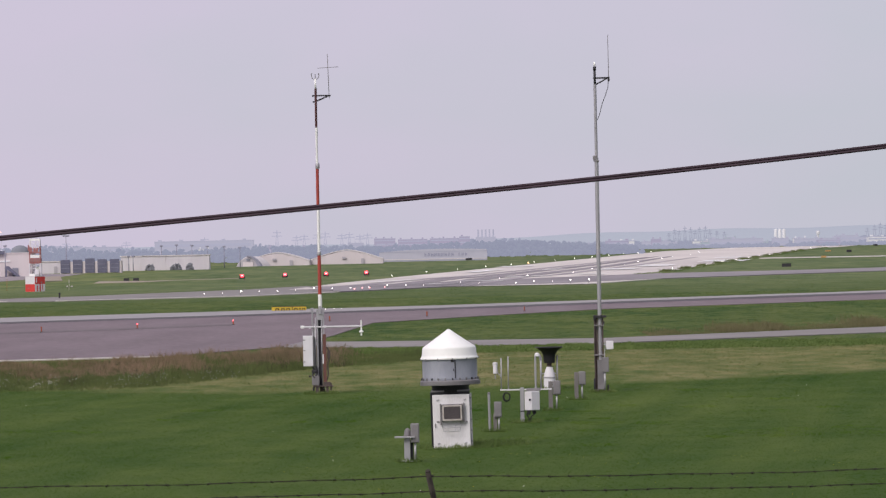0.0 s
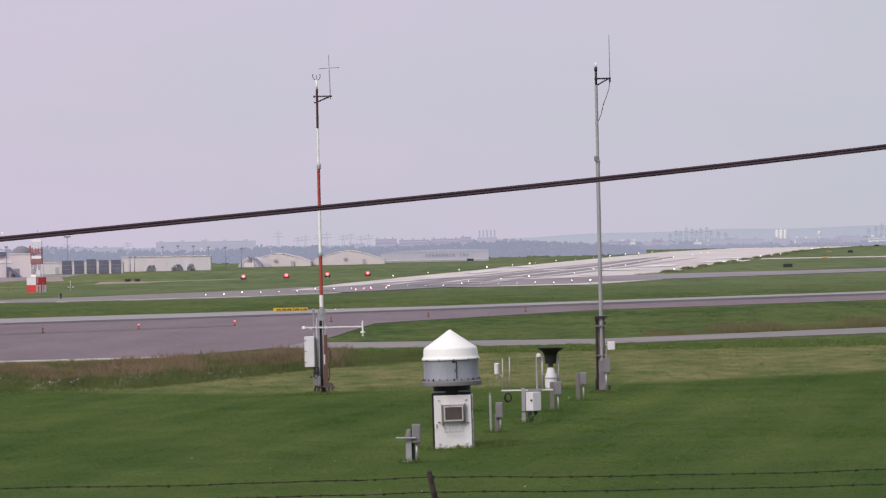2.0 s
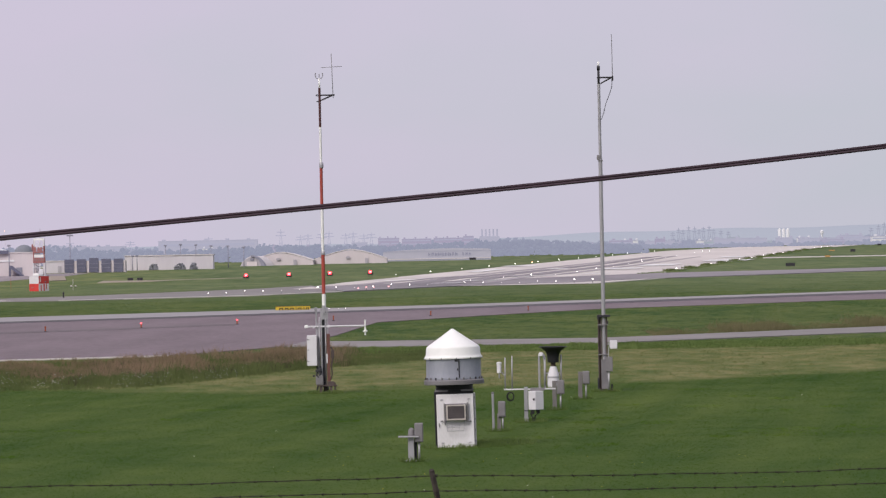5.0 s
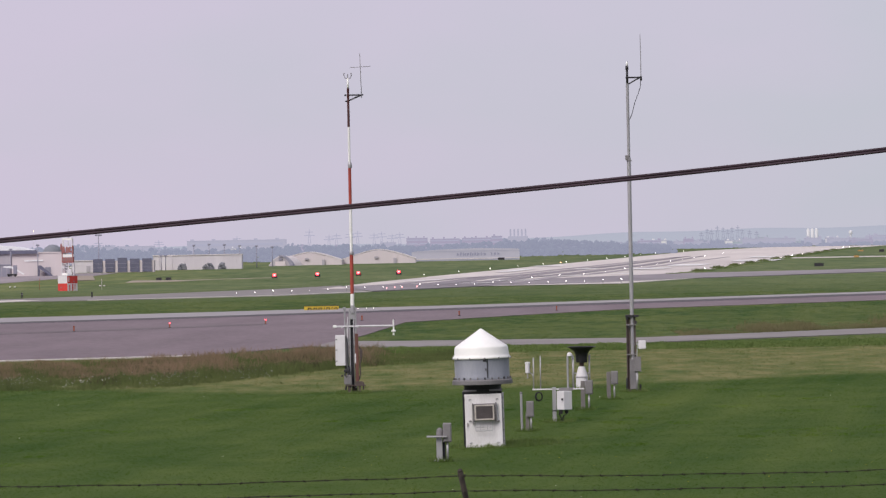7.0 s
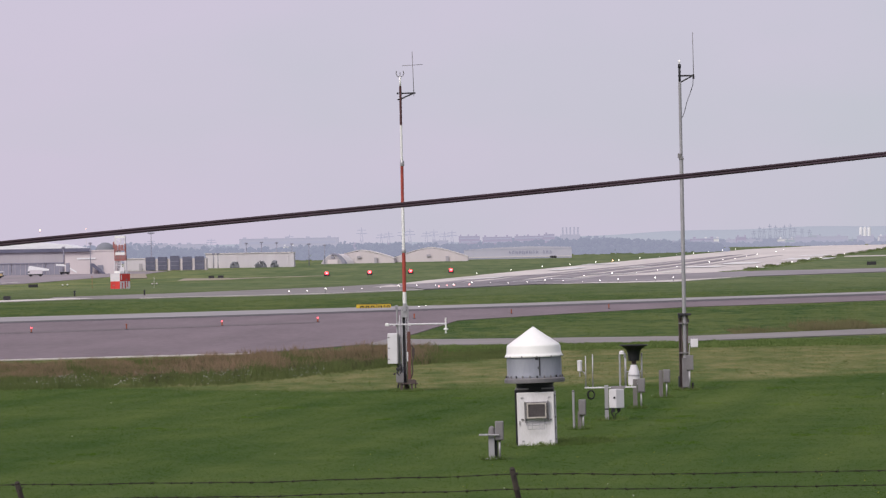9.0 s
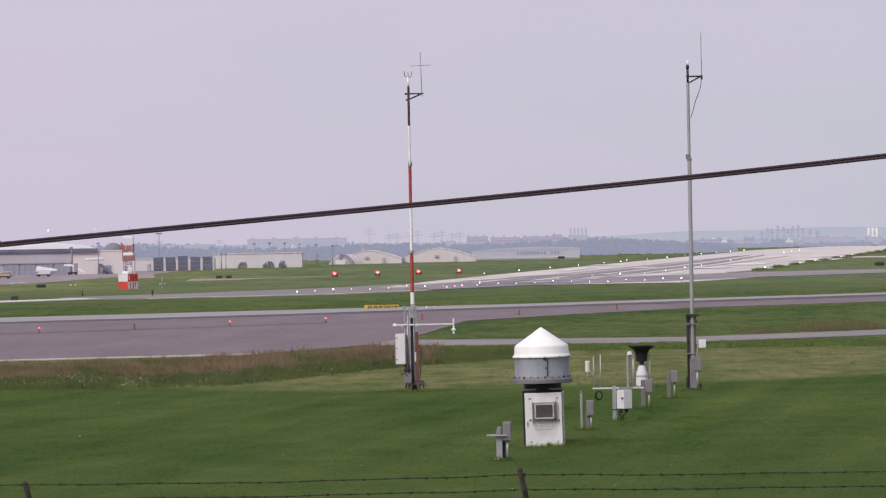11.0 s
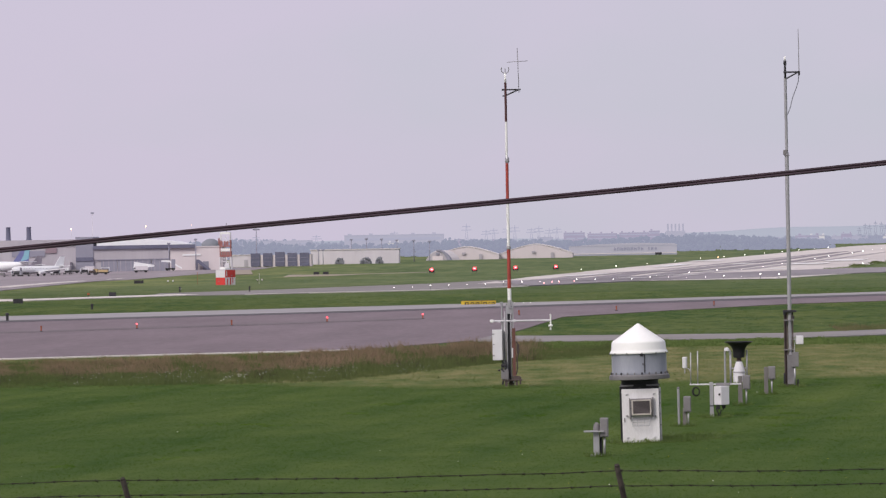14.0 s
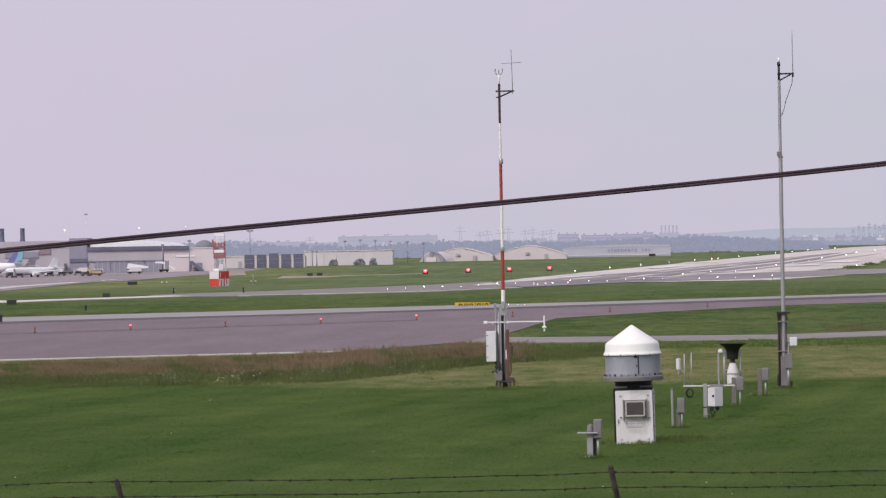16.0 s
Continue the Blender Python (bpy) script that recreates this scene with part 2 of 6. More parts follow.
GALV = mat("galvanised_steel", (0.44, 0.43, 0.45), (0.33, 0.32, 0.34), 4.0, 0.45, 0.4, stretch=(1, 1, 0.2))
WOODPOST = mat("weathered_post", (0.215, 0.198, 0.195), (0.135, 0.124, 0.122), 3.0, 0.9, stretch=(3, 3, 0.4), bump=0.1)
BROWN = mat("rusty_brown_steel", (0.105, 0.078, 0.073), (0.062, 0.048, 0.046), 3.0, 0.75)
REDPAINT = mat("faded_red_paint", (0.42, 0.075, 0.055), (0.27, 0.05, 0.042), 1.5, 0.6)
DARKRED = mat("dark_red_paint", (0.095, 0.035, 0.035), (0.065, 0.028, 0.03), 1.5, 0.6)
RUSTRED = mat("rust_red_plate", (0.175, 0.075, 0.062), (0.10, 0.048, 0.042), 3.0, 0.75)
SIGNRED = mat("signal_red_panel", (0.62, 0.055, 0.05), (0.50, 0.05, 0.045), 0.6, 0.6)
YELLOW = mat("yellow_sign_face", (0.60, 0.42, 0.04), (0.48, 0.34, 0.04), 2.0, 0.5)
AMBERSIGN = mat("dull_amber_sign", (0.50, 0.30, 0.11), (0.42, 0.25, 0.10), 1.0, 0.6)
ORANGE = mat("orange_plastic", (0.40, 0.115, 0.055), (0.30, 0.085, 0.045), 3.0, 0.6)
# Hangar and wall tones: base colours paled and blued to paint in haze.
TAN = mat("tan_cladding", (0.64, 0.57, 0.59), (0.58, 0.52, 0.54), 0.05, 0.8, stretch=(4, 1, 0.4))
PALEROOF = mat("pale_roof_sheet", (0.64, 0.59, 0.60), (0.57, 0.53, 0.54), 0.06, 0.7, stretch=(3, 1, 1))
HANGGREY = mat("grey_cladding", (0.43, 0.40, 0.44), (0.37, 0.345, 0.385), 0.05, 0.8, stretch=(4, 1, 0.4))
BLUEGREY = mat("blue_grey_cladding", (0.29, 0.285, 0.35), (0.24, 0.235, 0.295), 0.06, 0.8)
DOORBLUE = mat("dark_blue_door", (0.15, 0.15, 0.215), (0.11, 0.11, 0.165), 0.2, 0.7)
WALLWHITE = mat("pale_wall_panel", (0.63, 0.59, 0.63), (0.56, 0.52, 0.565), 0.05, 0.8, stretch=(5, 1, 0.5))
BRICKISH = mat("distant_brick", (0.30, 0.22, 0.25), (0.25, 0.19, 0.22), 0.02, 0.9)
PLANE = mat("aircraft_white", (0.80, 0.80, 0.82), (0.72, 0.72, 0.75), 0.3, 0.35)
JETGREY = mat("dark_grey_livery", (0.22, 0.20, 0.24), (0.17, 0.155, 0.19), 0.4, 0.5)
TEAL = mat("teal_livery", (0.22, 0.40, 0.47), (0.17, 0.33, 0.42), 0.4, 0.4)
NAVY = mat("navy_livery", (0.15, 0.16, 0.33), (0.12, 0.13, 0.27), 0.4, 0.4)
TYRE = mat("tyre_rubber", (0.03, 0.03, 0.032), None, 4.0, 0.8)
GLASSDARK = mat("dark_cab_glass", (0.03, 0.035, 0.045), None, 3.0, 0.1)
PANELWHITE = mat("stained_white_enamel", (0.74, 0.72, 0.74), (0.61, 0.585, 0.59), 3.0, 0.5, bump=0.04, fine=0.45, stretch=(1.6, 1.6, 0.5))
CREAM = mat("weathered_cream_paint", (0.50, 0.46, 0.43), (0.33, 0.29, 0.26), 9.0, 0.7)
LOUVRE = mat("dark_louvre", (0.125, 0.105, 0.108), (0.075, 0.066, 0.070), 5.0, 0.6)
CABLE = mat("cable_sheath", (0.056, 0.034, 0.047), (0.036, 0.022, 0.030), 3.0, 0.6, spec=0.25)
WIRE = mat("rusty_barbed_wire", (0.035, 0.028, 0.026), (0.02, 0.017, 0.016), 6.0, 0.8)
ARM = mat("weathered_fence_steel", (0.055, 0.044, 0.038), (0.028, 0.023, 0.021), 12.0, 0.85)
# Woods and hills: distance haze is part of the material, as a glowing share.
FARWOOD = painted_haze("hazy_far_wood", (0.05, 0.075, 0.05), (0.035, 0.055, 0.04), 0.01, 0.72, (0.445, 0.455, 0.615))
MIDSTEEL = painted_haze("hazy_pylon_steel", (0.12, 0.13, 0.17), (0.10, 0.11, 0.15), 0.02, 0.70, (0.46, 0.47, 0.60))
FARHILL = painted_haze("hazy_far_hill", (0.30, 0.33, 0.37), (0.27, 0.30, 0.34), 0.002, 0.80, (0.475, 0.495, 0.60))
# Town, steel, white and roof tones glow faintly too, painting in the haze.
FARTOWN = painted_haze("hazy_far_town", (0.46, 0.43, 0.46), (0.34, 0.32, 0.36), 0.03, 0.72, (0.47, 0.47, 0.61))
FARSTEEL = painted_haze("hazy_far_steel", (0.14, 0.15, 0.19), (0.12, 0.13, 0.17), 0.02, 0.84, (0.485, 0.48, 0.62))
NEARHAZE = painted_haze("hazy_near_wood", (0.075, 0.095, 0.07), (0.045, 0.062, 0.05), 0.05, 0.67, (0.415, 0.43, 0.59))
FARPALE = painted_haze("hazy_far_white", (0.80, 0.79, 0.78), (0.70, 0.69, 0.69), 0.05, 0.30, (0.55, 0.55, 0.66))
FARROOF = painted_haze("hazy_far_green_roof", (0.30, 0.40, 0.36), (0.25, 0.34, 0.31), 0.05, 0.62, (0.47, 0.49, 0.60))
TYREMARK = mat("tyre_streaked_concrete", (0.40, 0.365, 0.375), (0.27, 0.245, 0.26), 0.02, 0.8, fine=0.35, stretch=(3, 0.3, 1))
BARESOIL = mat("bare_tan_soil", (0.36, 0.30, 0.25), (0.25, 0.215, 0.17), 0.15, 0.95, bump=0.1)
# Truck yellow is paled in its base colour to suggest haze.
TRUCKYELLOW = mat("pale_yellow_truck", (0.52, 0.38, 0.20), (0.44, 0.32, 0.18), 0.8, 0.6)
DULLRED = mat("dull_red_lattice", (0.36, 0.15, 0.14), (0.30, 0.13, 0.125), 0.8, 0.7)
LAMPWHITE = glow("white_airfield_lamp", (1.0, 0.97, 0.90), 6.0)
LAMPRED = glow("red_airfield_lamp", (1.0, 0.055, 0.085), 2.4)
LAMPCORE = glow("pink_hot_lamp_core", (1.0, 0.45, 0.46), 1.7)
LAMPAMBER = glow("amber_lamp", (1.0, 0.55, 0.3), 4.0)


# ---- building helpers ----
def thing(name, x, y, z, label, category, group="", turn=0.0, lean=0.0):
    ob = new(name)
    ob.empty_display_size = 0.2
    ob.matrix_world = pose(x, y, z, 0, lean, turn)
    return tagged(ob, label, category, group)


def part(name, bm, material, parent=None, label=""):
    me = bpy.data.meshes.new(name)
    bmesh.ops.recalc_face_normals(bm, faces=bm.faces)
    for e in bm.edges:
        e.smooth = e.is_manifold and e.calc_face_angle(0.0) < 0.62
    bm.to_mesh(me)
    bm.free()
    me.materials.append(material)
    ob = new(name, me)
    if parent:
        ob.parent = parent
    if label:
        ob["label"] = label
    return ob


def raw(name, verts, faces, material, parent=None):
    me = bpy.data.meshes.new(name)
    me.from_pydata([tuple(v) for v in verts], [], [tuple(f) for f in faces])
    me.materials.append(material)
    ob = new(name, me)
    if parent:
        ob.parent = parent
    return ob


def join(*bms):
    out = bms[0]
    for other in bms[1:]:
        me = bpy.data.meshes.new("tmp")
        other.to_mesh(me)
        other.free()
        out.from_mesh(me)
        bpy.data.meshes.remove(me)
    return out


def slab(cx, cy, z0, sx, sy, sz, bev=0.0, turn=0.0):
    """A box with its foot at z0, its edges eased by bev."""
    bm = bmesh.new()
    m = pose(cx, cy, z0 + sz / 2, 0, 0, turn) @ Matrix.Diagonal((sx, sy, sz, 1))
    bmesh.ops.create_cube(bm, size=1.0, matrix=m)
    if bev:
        bmesh.ops.bevel(bm, geom=bm.edges[:], offset=bev, segments=2, affect="EDGES", profile=0.5)
    return bm


def lathe(profile, seg=32, cx=0.0, cy=0.0):
    """A turned shape from (radius, height) pairs."""
    bm = bmesh.new()
    rings = []
    for r, z in profile:
        rings.append([bm.verts.new((cx + r * math.cos(2 * math.pi * i / seg), cy + r * math.sin(2 * math.pi * i / seg), z)) for i in range(seg)])
    for p, q in zip(rings, rings[1:]):
        for i in range(seg):
            bm.faces.new((p[i], p[(i + 1) % seg], q[(i + 1) % seg], q[i]))
    bm.faces.new(rings[0][::-1]), bm.faces.new(rings[-1])
    for f in bm.faces:
        f.smooth = len(f.verts) == 4
    return bm


def tube(points, r, seg=8, r1=None):
    """A round bar along points; r1: the radius at its end."""
    bm = bmesh.new()
    pts = [Vector(p) for p in points]
    rings, n = [], len(pts)
    for i, p in enumerate(pts):
        d = (pts[min(i + 1, n - 1)] - pts[max(i - 1, 0)]).normalized()
        side = d.cross(Vector((0, 1, 0)) if abs(d.y) < 0.9 else Vector((1, 0, 0))).normalized()
        up = side.cross(d)
        rad = r if r1 is None else r + (r1 - r) * i / max(1, n - 1)
        rings.append([bm.verts.new(p + rad * (math.cos(2 * math.pi * k / seg) * side + math.sin(2 * math.pi * k / seg) * up)) for k in range(seg)])
    for p, q in zip(rings, rings[1:]):
        for k in range(seg):
            f = bm.faces.new((p[k], p[(k + 1) % seg], q[(k + 1) % seg], q[k]))
            f.smooth = True
    bm.faces.new(rings[0][::-1]), bm.faces.new(rings[-1])
    return bm


def ball(x, y, z, r, sub=1):
    bm = bmesh.new()
    bmesh.ops.create_icosphere(bm, subdivisions=sub, radius=r, matrix=Matrix.Translation((x, y, z)))
    for f in bm.faces:
        f.smooth = True
    return bm


def ring(x, y, z, R, r, seg=20):
    pts = [(x + R * math.cos(2 * math.pi * i / seg), y, z + R * 1.25 * math.sin(2 * math.pi * i / seg)) for i in range(seg + 1)]
    return tube(pts, r, 6)


def prism(outline, y0, y1):
    """An outline of (x, z) drawn out from y0 to y1."""
    bm = bmesh.new()
    a = [bm.verts.new((x, y0, z)) for x, z in outline]
    b = [bm.verts.new((x, y1, z)) for x, z in outline]
    k = len(a)
    bm.faces.new(a), bm.faces.new(b[::-1])
    for i in range(k):
        bm.faces.new((a[i], b[i], b[(i + 1) % k], a[(i + 1) % k]))
    return bm


# ---- lie of the land: level by the masts, a shallow dip, a slow rise along the runway ----
LAND = ((-300, 0.0), (180, 0.0), (1000, -2.3), (1800, 0.85), (3000, 1.5), (5000, 2.3))


def zg(y):
    for (y0, z0), (y1, z1) in zip(LAND, LAND[1:]):
        if y <= y1:
            return z0 + (z1 - z0) * (y - y0) / (y1 - y0)
    return LAND[-1][1]


def ground_sheet():
    rows = [-300, -100, 0, 20, 40, 60, 80, 100, 120, 140, 160, 180] + list(range(200, 1801, 20)) + list(range(1850, 4951, 50))
    cols = [-1500, -900, -500, -300, -200, -140, -100, -70, -45, -30, -20, -10, 0, 10, 20, 30, 45, 70, 100, 140, 200, 300, 500, 900, 1500]
    v = [(x, y, zg(y)) for y in rows for x in cols]
    w = len(cols)
    f = [(i * w + j, i * w + j + 1, (i + 1) * w + j + 1, (i + 1) * w + j) for i in range(len(rows) - 1) for j in range(w - 1)]
    tagged(raw("ground", v, f, GRASS), "mown green airfield grass, drier and rougher further out", "grass", kind="structure")


PAVED = []


def ribbon(name, a, b, material, lift, label, category, parent=None, steps=24, cross=8):
    """A paved sheet between two edge lines of as many points, with a skirt down to the soil."""
    A, B = [], []
    for (p, q), (r, s) in zip(zip(a, a[1:]), zip(b, b[1:])):
        for i in range(steps):
            t = i / steps
            A.append((p[0] + (q[0] - p[0]) * t, p[1] + (q[1] - p[1]) * t))
            B.append((r[0] + (s[0] - r[0]) * t, r[1] + (s[1] - r[1]) * t))
    A.append(a[-1]), B.append(b[-1])
    PAVED.append(np.array(list(a) + list(b)[::-1], float))
    v, f, w = [], [], cross + 3
    for p, q in zip(A, B):
        v.append((p[0], p[1], zg(p[1]) - 0.15))
        for k in range(cross + 1):
            t = k / cross
            y = p[1] + (q[1] - p[1]) * t
            v.append((p[0] + (q[0] - p[0]) * t, y, zg(y) + lift))
        v.append((q[0], q[1], zg(q[1]) - 0.15))
    for i in range(len(A) - 1):
        for k in range(w - 1):
            f.append((i * w + k, i * w + k + 1, (i + 1) * w + k + 1, (i + 1) * w + k))
    ob = raw(name, v, f, material, parent)
    return ob if parent else tagged(ob, label, category, kind="structure")


ground_sheet()

# ---- pavements ----
ribbon("taxiway", [(-60, 168), (-18.8, 191), (-11.8, 194), (-7.2, 212), (-5.9, 240), (-4.5, 286), (2.5, 309.4), (11.5, 335.6), (36, 368), (90, 440)],
       [(-62, 292), (-31.8, 323), (-25, 330), (-20, 336), (-14, 344), (-7, 353), (0, 364), (12, 380), (41.8, 428), (95, 512)], ASPHALT, 0.03,
       "wide grey asphalt taxiway with a curved fillet", "taxiway", steps=8)
ribbon("taxiway_shoulder", [(-62, 293), (-31.8, 323.5), (-20, 336.5), (0, 364.5), (41.8, 428.5), (95, 512.5)],
       [(-66, 320), (-34.5, 352), (-21.7, 365), (0, 385), (44.3, 448), (98, 527)], CONCRETE, 0.05, "pale concrete shoulder along the taxiway", "pavement", steps=8)
ribbon("asphalt_seam", [(-61.5, 284), (-31.3, 315), (-19.6, 327), (-0.2, 352), (41, 412), (94, 498)], [(-62, 291), (-31.7, 322.3), (-20, 335), (-0.1, 362), (41.7, 426), (95, 511)], SEAM, 0.042, "dark patched asphalt seam beside the shoulder", "asphalt seam", steps=8)
ribbon("asphalt_patch", [(-44, 247), (-34, 257), (-24, 269), (-13.4, 284.5)], [(-44, 252.5), (-34, 263), (-24, 275.5), (-13.4, 291.5)], WORNASPHALT, 0.04, "darker worn strip along the taxiway lights", "asphalt strip", steps=8)
ribbon("taxiway_lip", [(-60, 166.6), (-18.8, 189.6), (-11.8, 192.4)], [(-60, 167.8), (-18.8, 190.8), (-11.8, 193.7)], RUNWAY, 0.05, "pale worn edge line along the taxiway", "edge line", steps=8)
ribbon("service_road", [(-7.5, 209), (-3.8, 205), (6.9, 203.6), (21.3, 218), (60, 262)], [(-7.0, 222), (-4, 219.2), (7.4, 216), (22.9, 234), (62, 279)], ROADGREY, 0.04,
       "narrow grey asphalt service road through the grass", "road", steps=8)
ribbon("link_taxiway", [(-56, 524), (-49.3, 513), (-41.2, 512), (-31.7, 524), (-23.2, 533), (-13.3, 572)], [(-58, 552), (-52, 574), (-46.9, 585), (-38, 628), (-29, 665), (-22, 730)], ROADGREY, 0.06,
       "grey link taxiway leading to the runway end", "taxiway", steps=10)
ribbon("link_edge", [(-44, 511), (-31.7, 522), (-23.2, 531), (-13.3, 570)], [(-44, 514), (-31.7, 527.5), (-23.2, 537.5), (-13.3, 577)], RUNWAY, 0.09, "pale broken edge of the link taxiway", "edge line", steps=8, cross=2)
ribbon("runway", [(-22, 640), (-18.6, 805), (-10.8, 1010), (38.0, 1400), (84, 1770), (144, 2240)], [(20, 640), (36, 749), (49, 1010), (98, 1400), (145, 1770), (205, 2240)], RUNWAY, 0.08,
       "long pale concrete runway with painted markings", "runway", steps=20)
ribbon("runway_turnpad", [(-13.2, 573), (1.2, 644), (18, 672), (36, 749), (86, 882), (180, 1120)], [(-21, 690), (6, 800), (26, 880), (44, 960), (100, 1021), (200, 1300)], RUBBER, 0.12,
       "dark asphalt pad and cross taxiway at the runway end", "taxiway", steps=10)
for ra, rb, rm in (([(-11, 660), (-1, 900), (9, 1006), (36, 1207), (70, 1500)], [(-6, 660), (4, 900), (14.5, 1006), (40, 1207), (71.5, 1500)], RUBBER),
                   ([(-4, 662), (7, 900), (17.5, 1006), (44, 1207), (75, 1500)], [(0, 662), (12, 900), (22.5, 1006), (48, 1207), (76.5, 1500)], RUBBER),
                   ([(-16, 700), (-5, 900), (4, 1006), (31, 1207), (66, 1480)], [(-13, 700), (-2.5, 900), (6.5, 1006), (33.5, 1207), (67, 1480)], TYREMARK),
                   ([(3, 690), (15, 900), (25, 1006), (51, 1207), (80, 1440)], [(6, 690), (17.5, 900), (28, 1006), (53.5, 1207), (81, 1440)], TYREMARK)):
    ribbon("runway_rubber", ra, rb, rm, 0.16, "dark tyre-rubber streak along the runway middle", "tyre marks", steps=14, cross=3)
ribbon("field_path", [(-78, 1006), (-67, 1013), (-61, 1040), (-46.4, 1056)], [(-80, 1050), (-67.5, 1040), (-61, 1047), (-46.4, 1064)], BARESOIL, 0.05, "bare tan track through the far grass", "track", steps=8, cross=3)
ribbon("bare_ground", [(-98, 1075), (-94, 1068), (-90.5, 1074)], [(-106, 1186), (-103, 1186), (-100.5, 1186)], BARESOIL, 0.16, "bare pale ground at the apron's end", "ground", steps=8, cross=4)
ribbon("cross_road", [(94, 1345), (135, 1340), (260, 1330)], [(96, 1372), (136, 1364), (262, 1356)], RUNWAY, 0.1, "thin pale road across the far grass", "road", steps=10)
ribbon("apron", [(-330, 600), (-92, 640), (-114, 960), (-100, 1190)], [(-330, 1400), (-150, 1400), (-130, 1300), (-100, 1260)], APRONGREY, 0.08, "pale concrete apron in front of the hangars", "apron", steps=12)
ribbon("apron_line", [(-102.7, 740), (-104.7, 766), (-107.4, 799), (-112.5, 888), (-117.5, 985), (-116, 1030)], [(-107, 740), (-108.6, 766), (-111, 799), (-116, 888), (-120.5, 985), (-117, 1030)], RUNWAY, 0.14, "pale concrete edge line on the apron", "edge line", steps=8)
ribbon("apron_road", [(-330, 455), (-64, 478), (-50, 520)], [(-330, 480), (-67, 500), (-54, 535)], RUNWAY, 0.07, "pale concrete strip of a side taxiway", "pavement", steps=10)


def paint_bar(x, y, wide, deep, slant):
    v, f = [], []
    for i in range(9):
        yy = y + deep * i / 8
        for k in (0, 1):
            v.append((x + slant * (yy - y) + wide * k, yy, zg(yy) + 0.21))
    for i in range(8):
        f.append((2 * i, 2 * i + 1, 2 * i + 3, 2 * i + 2))
    return raw("painted_marking", v, f, PAINT)


for px, py, pw, pd in ((27, 955, 6, 26), (-14, 800, 3, 60), (12, 905, 9, 12), (2, 760, 8, 10), (36, 1080, 9, 30), (48, 1150, 9, 45), (70, 1255, 13, 50), (4, 1075, 4, 60), (14, 1210, 9, 22), (24, 1110, 5, 14), (-3, 700, 5, 9), (82, 1380, 8, 40)):
    tagged(paint_bar(px, py, pw, pd, 0.12), "worn white paint bar on the runway", "runway marking", "runway paint bars", "structure")


# ---- weather compound ----
def radar_shelter():
    s = thing("instrument_shelter", 0.125, 99.95, 0, "white metal cabinet carrying a grey drum with a white conical cap", "weather station", lean=-0.9)
    part("cabinet_body", slab(-0.02, 0.40, 0.0, 0.87, 0.78, 1.24, 0.015), BLACK, s, "dark steel cabinet sides")
    part("side_panel", slab(0.435, 0.40, 0.03, 0.045, 0.76, 1.15, 0.008), GALV, s)
    for k in range(5):
        part("rivet", slab(0.437, 0.01, 0.12 + 0.24 * k, 0.03, 0.012, 0.03, 0.004), FLANGE, s)
    front = part("front_panel", slab(0.0, -0.02, 0.0, 0.82, 0.05, 1.18, 0.01), PANELWHITE, s, "white enamelled front panel, stained and scuffed")
    for lx in (-0.29, 0.31):
        for lz in (0.10, 1.06):
            part("latch", join(slab(lx, -0.055, lz, 0.055, 0.018, 0.018, 0.004), slab(lx - 0.022, -0.055, lz - 0.018, 0.016, 0.018, 0.024, 0.003)), GALV, front)
    part("hinge", slab(-0.36, -0.06, 0.46, 0.02, 0.03, 0.09, 0.003), GREYBOX, front)
    part("hinge", slab(-0.30, -0.06, 0.58, 0.05, 0.03, 0.025, 0.003), GREYBOX, front)
    part("hinge", slab(0.33, -0.06, 0.56, 0.04, 0.03, 0.025, 0.003), GREYBOX, front)
    vent = part("vent_box", slab(0.02, -0.09, 0.60, 0.46, 0.12, 0.37, 0.008), GREYBOX, s, "grey vent hood")
    part("vent_frame", join(slab(0.02, -0.165, 0.605, 0.43, 0.03, 0.036, 0.004), slab(0.02, -0.165, 0.915, 0.43, 0.03, 0.032, 0.004),
                            slab(-0.18, -0.165, 0.64, 0.034, 0.03, 0.28, 0.004), slab(0.22, -0.165, 0.64, 0.034, 0.03, 0.28, 0.004)), CREAM, vent, "weathered cream vent frame")
    part("grille_back", slab(0.02, -0.152, 0.645, 0.35, 0.006, 0.27), LOUVRE, vent, "dark grille")
    for i in range(11):
        part("slat", slab(0.02, -0.162, 0.652 + 0.0238 * i, 0.345, 0.014, 0.016), LOUVRE, vent)
    part("side_rail", slab(0.275, -0.09, 0.56, 0.03, 0.07, 0.43, 0.004), GREYBOX, vent)
    part("side_rail", slab(-0.235, -0.09, 0.52, 0.03, 0.07, 0.46, 0.004), GREYBOX, vent)
    part("wire_rack", join(tube([(-0.2, -0.06, 0.60), (-0.18, -0.14, 0.37), (0.18, -0.14, 0.37), (0.2, -0.06, 0.60)], 0.009, 6), tube([(-0.19, -0.11, 0.45), (0.19, -0.11, 0.45)], 0.006, 6),
                           tube([(-0.08, -0.10, 0.5), (-0.08, -0.14, 0.37)], 0.005, 6), tube([(0.08, -0.10, 0.5), (0.08, -0.14, 0.37)], 0.005, 6)), GALV, s)
    part("neck", lathe([(0.40, 1.17), (0.425, 1.24), (0.425, 1.27), (0.41, 1.28), (0.41, 1.36), (0.45, 1.375), (0.45, 1.41)], 40, 0, 0.40), BLACK, s, "black neck ring")
    part("neck_plate", slab(0, 0.40, 1.24, 0.86, 0.80, 0.035, 0.006), FLANGE, s)
    part("flange", lathe([(0.56, 1.385), (0.665, 1.388), (0.668, 1.40), (0.666, 1.475), (0.655, 1.482), (0.63, 1.50)], 56, 0, 0.40), FLANGE, s, "weathered grey flange")
